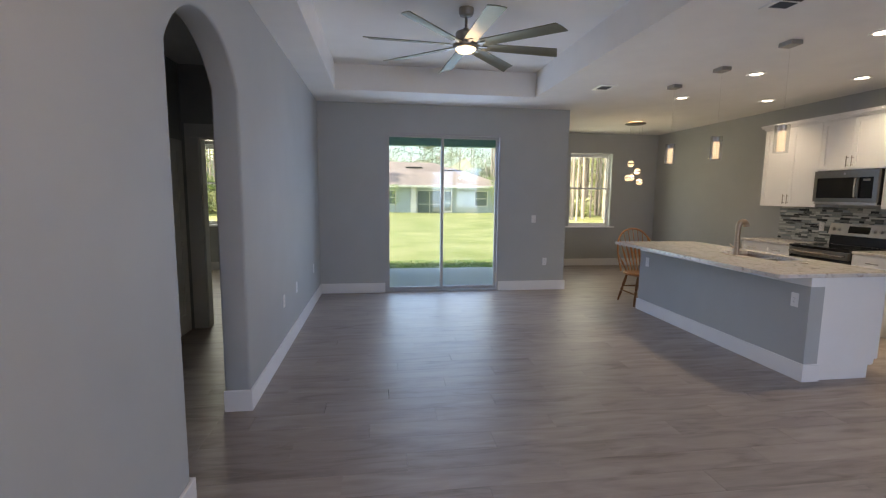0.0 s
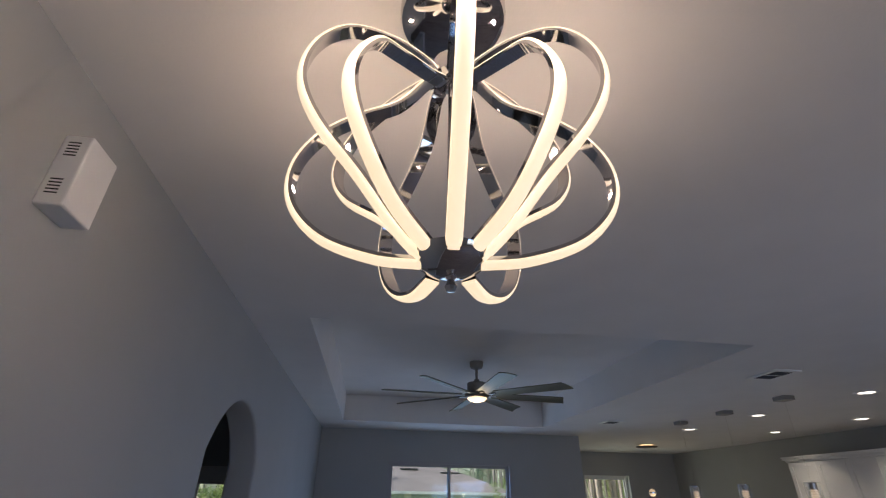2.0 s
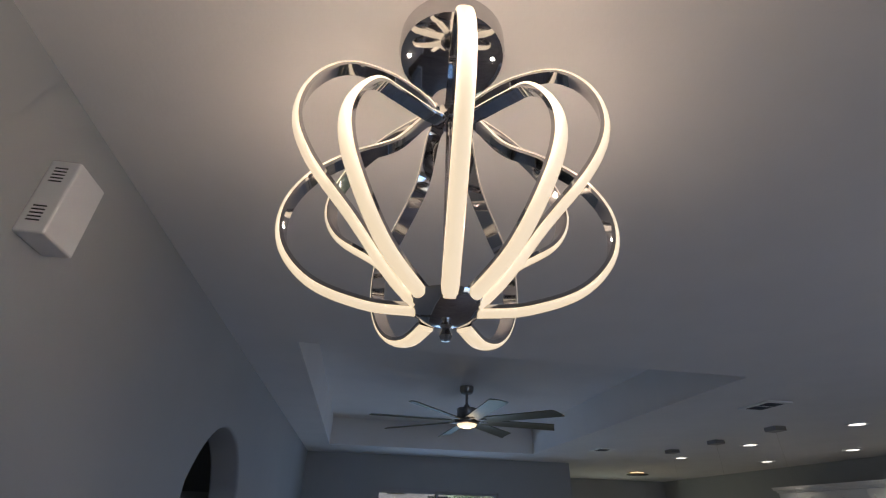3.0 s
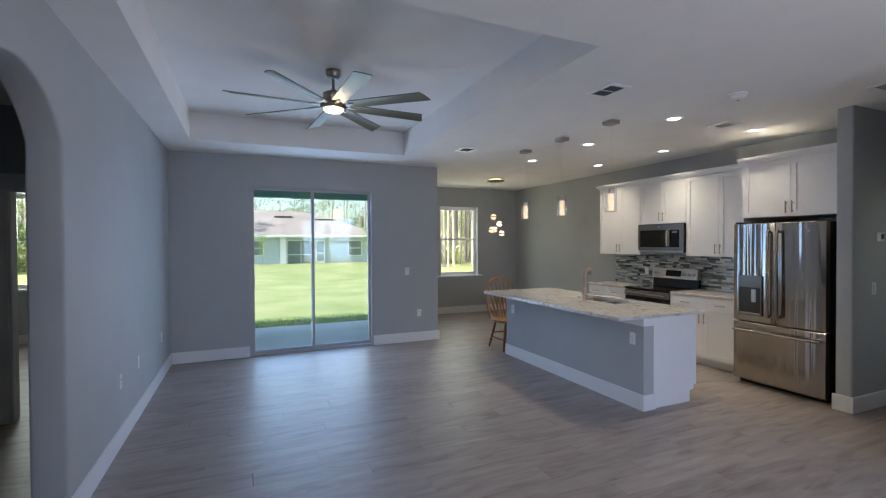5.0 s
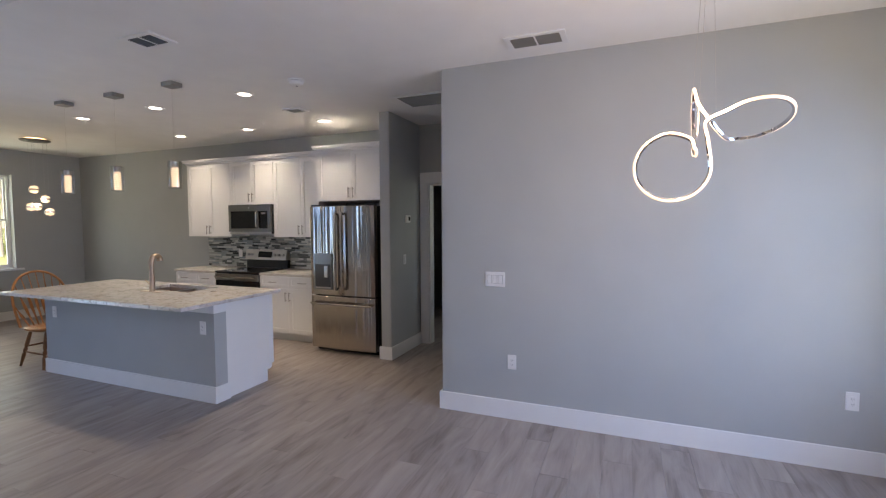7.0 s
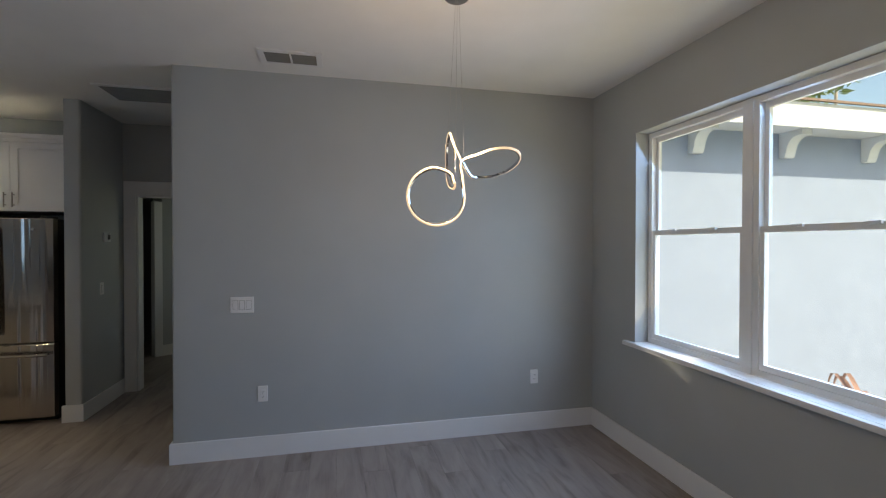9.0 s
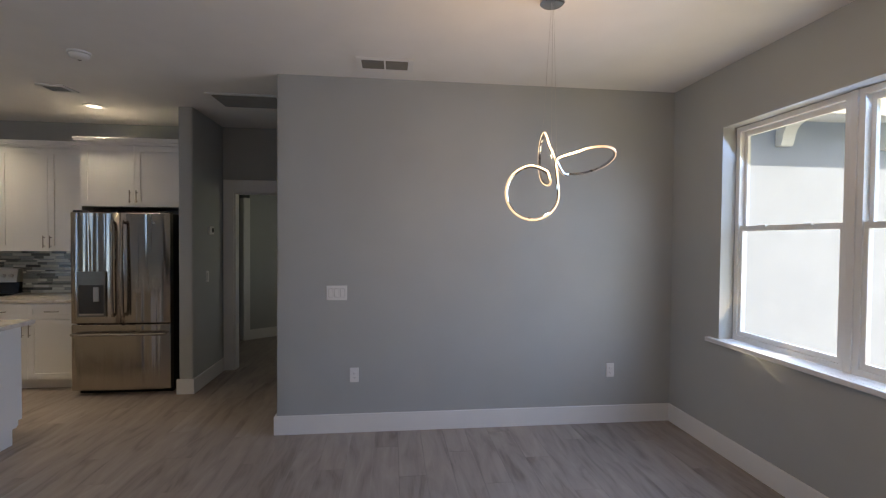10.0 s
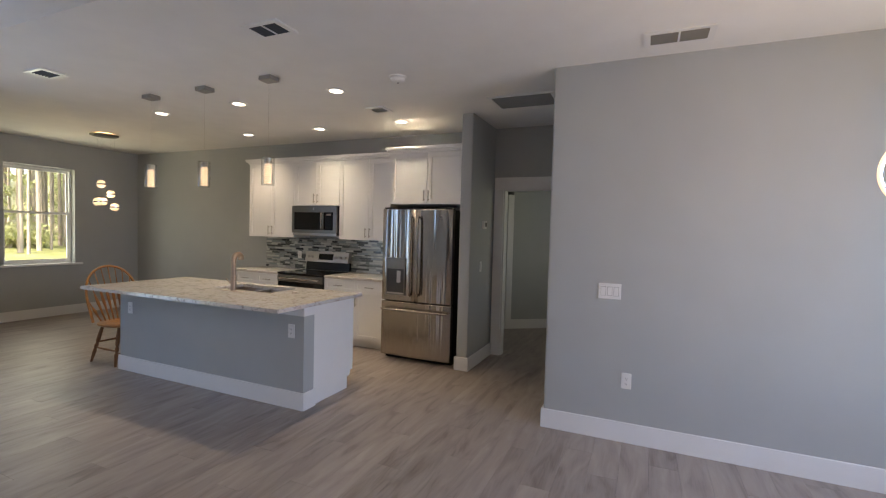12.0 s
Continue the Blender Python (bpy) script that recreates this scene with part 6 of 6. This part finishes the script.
def pine(seed, height, label):
    rr = random.Random(seed)
    t = thing("pine_tree", (0, 0, -400), label, "tree", "pines of the woods")
    bm = bmesh.new()
    lean = (rr.uniform(-0.4, 0.4), rr.uniform(-0.4, 0.4))
    pts = smooth_points([(0, 0, -0.2), (0.2 * lean[0], 0.2 * lean[1], height * 0.3), (0.7 * lean[0], 0.5 * lean[1], height * 0.65), (lean[0], lean[1], height)], 5)
    tube(bm, pts, 0.135, 9, 0.035)
    trunk = part("trunk", bm, M_BARK, t, "", True)
    clumps = []
    for k in range(9):
        f = rr.uniform(0.70, 1.0)
        z = height * f
        a = rr.uniform(0, 6.28)
        reach = rr.uniform(0.6, 2.4) * (1.25 - f)+ 0.3
        base = Vector((lean[0] * f, lean[1] * f, z))
        tip = base + Vector((math.cos(a) * reach, math.sin(a) * reach, reach * 0.25))
        bm = bmesh.new()
        tube(bm, [base, (base + tip) / 2 + Vector((0, 0, 0.1)), tip], 0.035, 5, 0.01)
        part("limb", bm, M_BARK, t)
        clumps.append((*tip, 0.42, 44))
    ob = new("crown", cloud_mesh("crown", leaf_cloud(clumps, 0.20, seed, 1.5), M_NEEDLE))
    ob.parent = t
    return t


def bush(seed, label, material, spread, height, n):
    rr = random.Random(seed)
    t = thing("woodland_bush", (0, 0, -400), label, "bush", "undergrowth")
    clumps = []
    bm = bmesh.new()
    for k in range(n):
        a, q = rr.uniform(0, 6.28), spread * math.sqrt(rr.uniform(0, 1))
        p = Vector((q * math.cos(a), q * math.sin(a), rr.uniform(0.25, height)))
        tube(bm, [(0.2 * p.x, 0.2 * p.y, 0), p * 0.6, p], 0.018, 5, 0.006)
        clumps.append((*p, 0.30, 40))
    part("stems", bm, M_BARK, t)
    ob = new("foliage", cloud_mesh("foliage", leaf_cloud(clumps, 0.13, seed, 1.3), material))
    ob.parent = t
    return t


pines = [pine(11, 15.0, "tall slender pine with a bare trunk"), pine(12, 18.0, "tall pine with a high thin crown"), pine(13, 12.5, "younger pine with a low crown")]
bushes = [bush(21, "bright green woodland bush", M_LEAF, 1.3, 2.4, 26), bush(22, "pale green palmetto undergrowth", M_PALELEAF, 1.1, 1.4, 22), bush(23, "tall leafy sapling clump at the wood's edge", M_PALELEAF, 0.9, 4.5, 26)]
rr = random.Random(9)
spots = []
for _ in range(150):      # woods past the nook window
    spots.append((rr.uniform(11, 31), rr.uniform(28, 46)))
for _ in range(40):      # woods past the bedroom window
    spots.append((rr.uniform(-24, -11), rr.uniform(38, 56)))
for _ in range(44):      # woods behind the neighbour's house
    spots.append((rr.uniform(-22, 38), rr.uniform(58, 80)))
for _ in range(10):      # trees towards the street, over the garage roof
    spots.append((rr.uniform(14, 30), rr.uniform(-24, -8)))
for i, (x, y) in enumerate(spots):
    copy_thing(pines[i % 3], pose(x, y, G if y > 15 else -0.12, 0, 0, rr.uniform(0, 360)) @ Matrix.Diagonal((girth := rr.uniform(0.5, 0.95), girth, rr.uniform(0.8, 1.15), 1)))
for _ in range(9):       # younger pines over the garage roof
    copy_thing(pines[2], pose(rr.uniform(10, 19), rr.uniform(-27, -14), -0.12, 0, 0, rr.uniform(0, 360)) @ Matrix.Scale(rr.uniform(0.62, 0.8), 4))
for _ in range(30):
    k = rr.random()
    x, y = (rr.uniform(11, 26), rr.uniform(33, 40)) if k < 0.25 else (rr.uniform(-20, -9), rr.uniform(34, 44))
    copy_thing(bushes[rr.randrange(3)], pose(x, y, G, 0, 0, rr.uniform(0, 360)) @ Matrix.Scale(rr.uniform(0.8, 1.3), 4))
for _ in range(16):      # light-green growth deep between the trunks
    copy_thing(bushes[rr.choice((0, 2))], pose(rr.uniform(14, 38), rr.uniform(47, 60), G, 0, 0, rr.uniform(0, 360)) @ Matrix.Scale(rr.uniform(1.3, 2.0), 4))
for t in pines + bushes:
    x, y = rr.uniform(12, 24), rr.uniform(33, 38)
    t.matrix_basis = pose(x, y, G)

def leafy_tree(seed, height, material, label):
    """A broad young tree: forking limbs and a loose crown that reaches far down."""
    rr = random.Random(seed)
    t = thing("leafy_tree", (0, 0, G), label, "tree", "leafy trees round the neighbour's house")
    bm = bmesh.new()
    tube(bm, smooth_points([(0, 0, -0.1), (0.05, 0.04, height * 0.3), (-0.06, 0.08, height * 0.6), (0.1, 0, height * 0.92)], 4), 0.11, 8, 0.03)
    part("trunk", bm, M_BARK, t, "", True)
    clumps = []
    for k in range(24):
        f = rr.uniform(0.28, 0.95)
        a = rr.uniform(0, 6.28)
        reach = height * rr.uniform(0.10, 0.30) * (1.15 - 0.75 * abs(f - 0.55))
        base = Vector((0, 0.05, height * f * 0.8))
        tip = Vector((reach * math.cos(a), reach * math.sin(a), height * f))
        bm = bmesh.new()
        tube(bm, [base, (base + tip) / 2 + Vector((0, 0, 0.12)), tip], 0.03, 5, 0.008)
        part("limb", bm, M_BARK, t)
        clumps.append((*tip, height * 0.06, 36))
    ob = new("crown", cloud_mesh("crown", leaf_cloud(clumps, 0.13, seed, 1.3), material))
    ob.parent = t
    return t


kinds = [leafy_tree(41, 8.5, M_PALELEAF, "loose pale yellow-green tree behind the roof"), leafy_tree(42, 9.5, M_GREYLEAF, "tall light-green tree behind the roof"), leafy_tree(43, 9.0, M_BLUELEAF, "grey-green pine-like tree behind the roof")]
rr = random.Random(52)
for k, (x, y) in enumerate(((-3.0, 60.0), (1.2, 58.5), (4.4, 63.0), (7.8, 59.5), (10.8, 62.0), (13.6, 58.0), (16.5, 61.0), (-6.5, 63.0), (2.8, 67.0), (9.2, 68.0), (14.8, 66.0), (-0.8, 66.0))):
    m = pose(x, y, G, 0, 0, rr.uniform(0, 360)) @ Matrix.Scale(rr.uniform(0.85, 1.1), 4)
    if k < 3:
        kinds[k].matrix_basis = m
    else:
        copy_thing(kinds[rr.randrange(3)], m)
for x, y, turn in ((-3.9, 38.9, 70),):       # its shade dapples the roof
    copy_thing(kinds[1], pose(x, y, G, 0, 0, turn))

sp = thing("lawn_sapling", (8.6, 34.0, -0.12), "thin young tree with sparse yellowing leaves on the lawn", "tree")
bm = bmesh.new()
tube(bm, [(0, 0, 0), (0.03, 0, 1.0), (0, 0.02, 1.9), (0.06, 0, 3.0)], 0.03, 7, 0.01)
part("trunk", bm, M_BARK, sp)
ob = new("crown", cloud_mesh("crown", leaf_cloud([(0.1 * math.sin(k * 2.1), 0.1 * math.cos(k * 2.1), 1.2 + 0.2 * k, 0.22, 22) for k in range(10)], 0.09, 5), M_LEAF))
ob.parent = sp

copy_thing(sp, pose(1.35, 36.5, -0.12, 0, 0, 140) @ Matrix.Scale(0.8, 4))

# far woods behind everything, haze put into their pale colour
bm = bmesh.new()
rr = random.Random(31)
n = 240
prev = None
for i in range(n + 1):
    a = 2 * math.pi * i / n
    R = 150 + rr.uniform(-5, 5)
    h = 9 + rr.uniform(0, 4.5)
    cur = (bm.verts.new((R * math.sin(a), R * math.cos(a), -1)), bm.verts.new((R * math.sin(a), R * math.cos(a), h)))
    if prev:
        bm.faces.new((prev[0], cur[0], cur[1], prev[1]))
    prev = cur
solid("backdrop_woods", bm, mat("hazed_woods", (0.55, 0.56, 0.46), 0.9, vary=0.3, scale=0.35, vary2=0.25, scale2=0.06), "distant belt of woods, haze put into its pale colour", "woods", "structure")

# grass blades along the patio and the near lawn
rs = np.random.RandomState(3)
verts, faces = [], []
for _ in range(9000):
    x, y = rs.uniform(-1.5, 4.5), 9.87 + 1.5 * rs.uniform(0, 1) ** 1.4
    h, a = rs.uniform(0.02, 0.05), rs.uniform(0, 6.28)
    dx, dy = 0.006 * math.cos(a), 0.006 * math.sin(a)
    lx, ly = rs.uniform(-0.03, 0.03), rs.uniform(-0.03, 0.03)
    k = len(verts)
    verts += [(x - dx, y - dy, -0.125), (x + dx, y + dy, -0.125), (x + lx, y + ly, -0.12 + h)]
    faces.append((k, k + 1, k + 2))
me = bpy.data.meshes.new("grass")
me.from_pydata(verts, [], faces)
me.materials.append(M_BLADES)
tagged(new("grass", me), "short green grass blades at the patio edge", "grass", kind="stuff")

# ---- mosaic backsplash, tile by tile ----
bs = thing("backsplash", (RIGHT, 0, 0), "grey and white linear glass mosaic backsplash", "backsplash", kind="structure")
bm = bmesh.new()
box(bm, -0.006, -0.0005, 3.797, 6.42, 0.918, 1.399)
part("grout_bed", bm, M_GROUT, bs)
rr = random.Random(77)
tile_cache = {}


def tile_mesh(l, h):
    key = (round(l, 3), round(h, 3))
    if key not in tile_cache:
        bm = bmesh.new()
        vs = box(bm, -0.0052, 0.0, 0.0, key[0], 0.0, key[1])
        for v in vs:
            if v.co.x < -0.001:
                v.co.y += 0.0012 if v.co.y < key[0] / 2 else -0.0012
                v.co.z += 0.0012 if v.co.z < key[1] / 2 else -0.0012
        tile_cache[key] = mesh_of("tile", bm, M_TILE)
    return tile_cache[key]


heights = [0.0285, 0.0285, 0.0135, 0.0285, 0.0205]
rest_v, rest_f = [], []
z, row, count = 0.9195, 0, 0
while z < 1.397:
    h = min(heights[(row * 3) % 5], 1.3985 - z)
    y = 3.7985
    while y < 6.418:
        l = rr.choice((0.060, 0.095, 0.125, 0.150, 0.190))
        if row % 2 and y < 3.80:
            l = 0.04
        l = min(l, 6.4185 - y)
        if l < 0.02:
            break
        if count < 300 and not (4.80 < y < 5.50 and z < 1.17):
            t = new("tile", tile_mesh(l, h))
            t.parent = bs
            t.location = (-0.0058 - rr.uniform(0, 0.0008), y, z)
            count += 1
        else:
            k = len(rest_v)
            for dx in (-0.0058, -0.0110):
                rest_v += [(dx, y, z), (dx, y + l, z), (dx, y + l, z + h), (dx, y, z + h)]
            rest_f += [(k + 4, k + 5, k + 6, k + 7), (k, k + 1, k + 5, k + 4), (k + 1, k + 2, k + 6, k + 5), (k + 2, k + 3, k + 7, k + 6), (k + 3, k, k + 4, k + 7)]
        y += l + 0.0018
    z += h + 0.0018
    row += 1
if rest_v:
    me = bpy.data.meshes.new("tiles")
    me.from_pydata(rest_v, [], rest_f)
    me.materials.append(M_TILE_FAR)
    ob = tagged(new("tiles", me), kind="stuff")
    ob.parent = bs

# ---- floor planks ----
fl = thing("floor", (0, 0, 0), "grey-brown wood-look vinyl plank floor", "floor", kind="structure")
PW, PL = 0.182, 1.22
rr = random.Random(5)
plank_cache = {}


def plank_mesh(l):
    key = round(l, 2)
    if key not in plank_cache:
        bm = bmesh.new()
        vs = box(bm, 0.0, key - 0.0006, 0.0, PW - 0.0006, -0.008, 0.0)
        for v in vs:
            if v.co.z > -0.001:
                v.co.x += 0.0004 if v.co.x < key / 2 else -0.0004
                v.co.y += 0.0004 if v.co.y < PW / 2 else -0.0004
        plank_cache[key] = mesh_of("plank", bm, M_PLANK)
    return plank_cache[key]


near, rest_v, rest_f = 0, [], []
zones = [(-0.9, 6.27, FRONT, BACK + 0.1, True), (-0.9 - 1.14, -0.9, 1.0, 5.6, False), (-4.6, -0.9, 5.6, NOOK, False), (3.13, 6.20, BACK + 0.1, NOOK, False), (6.27, 9.2, 1.0, 3.4, False)]
for x0, x1, y0, y1, main in zones:
    y = y0
    row = 0
    while y < y1 - 0.005:
        w = min(PW, y1 - y)
        x = x0
        first = PL * ((row * 0.37 + 0.2) % 1.0)
        while x < x1 - 0.01:
            l = min(first if x == x0 and first > 0.15 else PL, x1 - x)
            if x1 - (x + l) < 0.12:
                l = x1 - x
            if main and near < 300 and w > PW - 1e-6:
                p = new("plank", plank_mesh(l))
                p.parent = fl
                p.location = (x, y, 0.0)
                near += 1
            else:
                k = len(rest_v)
                a, b, c, d = x, x + l - 0.0012, y, y + w - 0.0012
                rest_v += [(a, c, -0.008), (b, c, -0.008), (b, d, -0.008), (a, d, -0.008), (a, c, 0), (b, c, 0), (b, d, 0), (a, d, 0)]
                rest_f += [(k + 4, k + 5, k + 6, k + 7), (k, k + 1, k + 5, k + 4), (k + 1, k + 2, k + 6, k + 5), (k + 2, k + 3, k + 7, k + 6), (k + 3, k, k + 4, k + 7)]
            x += l
        y += PW
        row += 1
me = bpy.data.meshes.new("planks")
me.from_pydata(rest_v, [], rest_f)
me.materials.append(M_PLANK_FAR)
ob = tagged(new("planks", me), kind="stuff")
ob.parent = fl
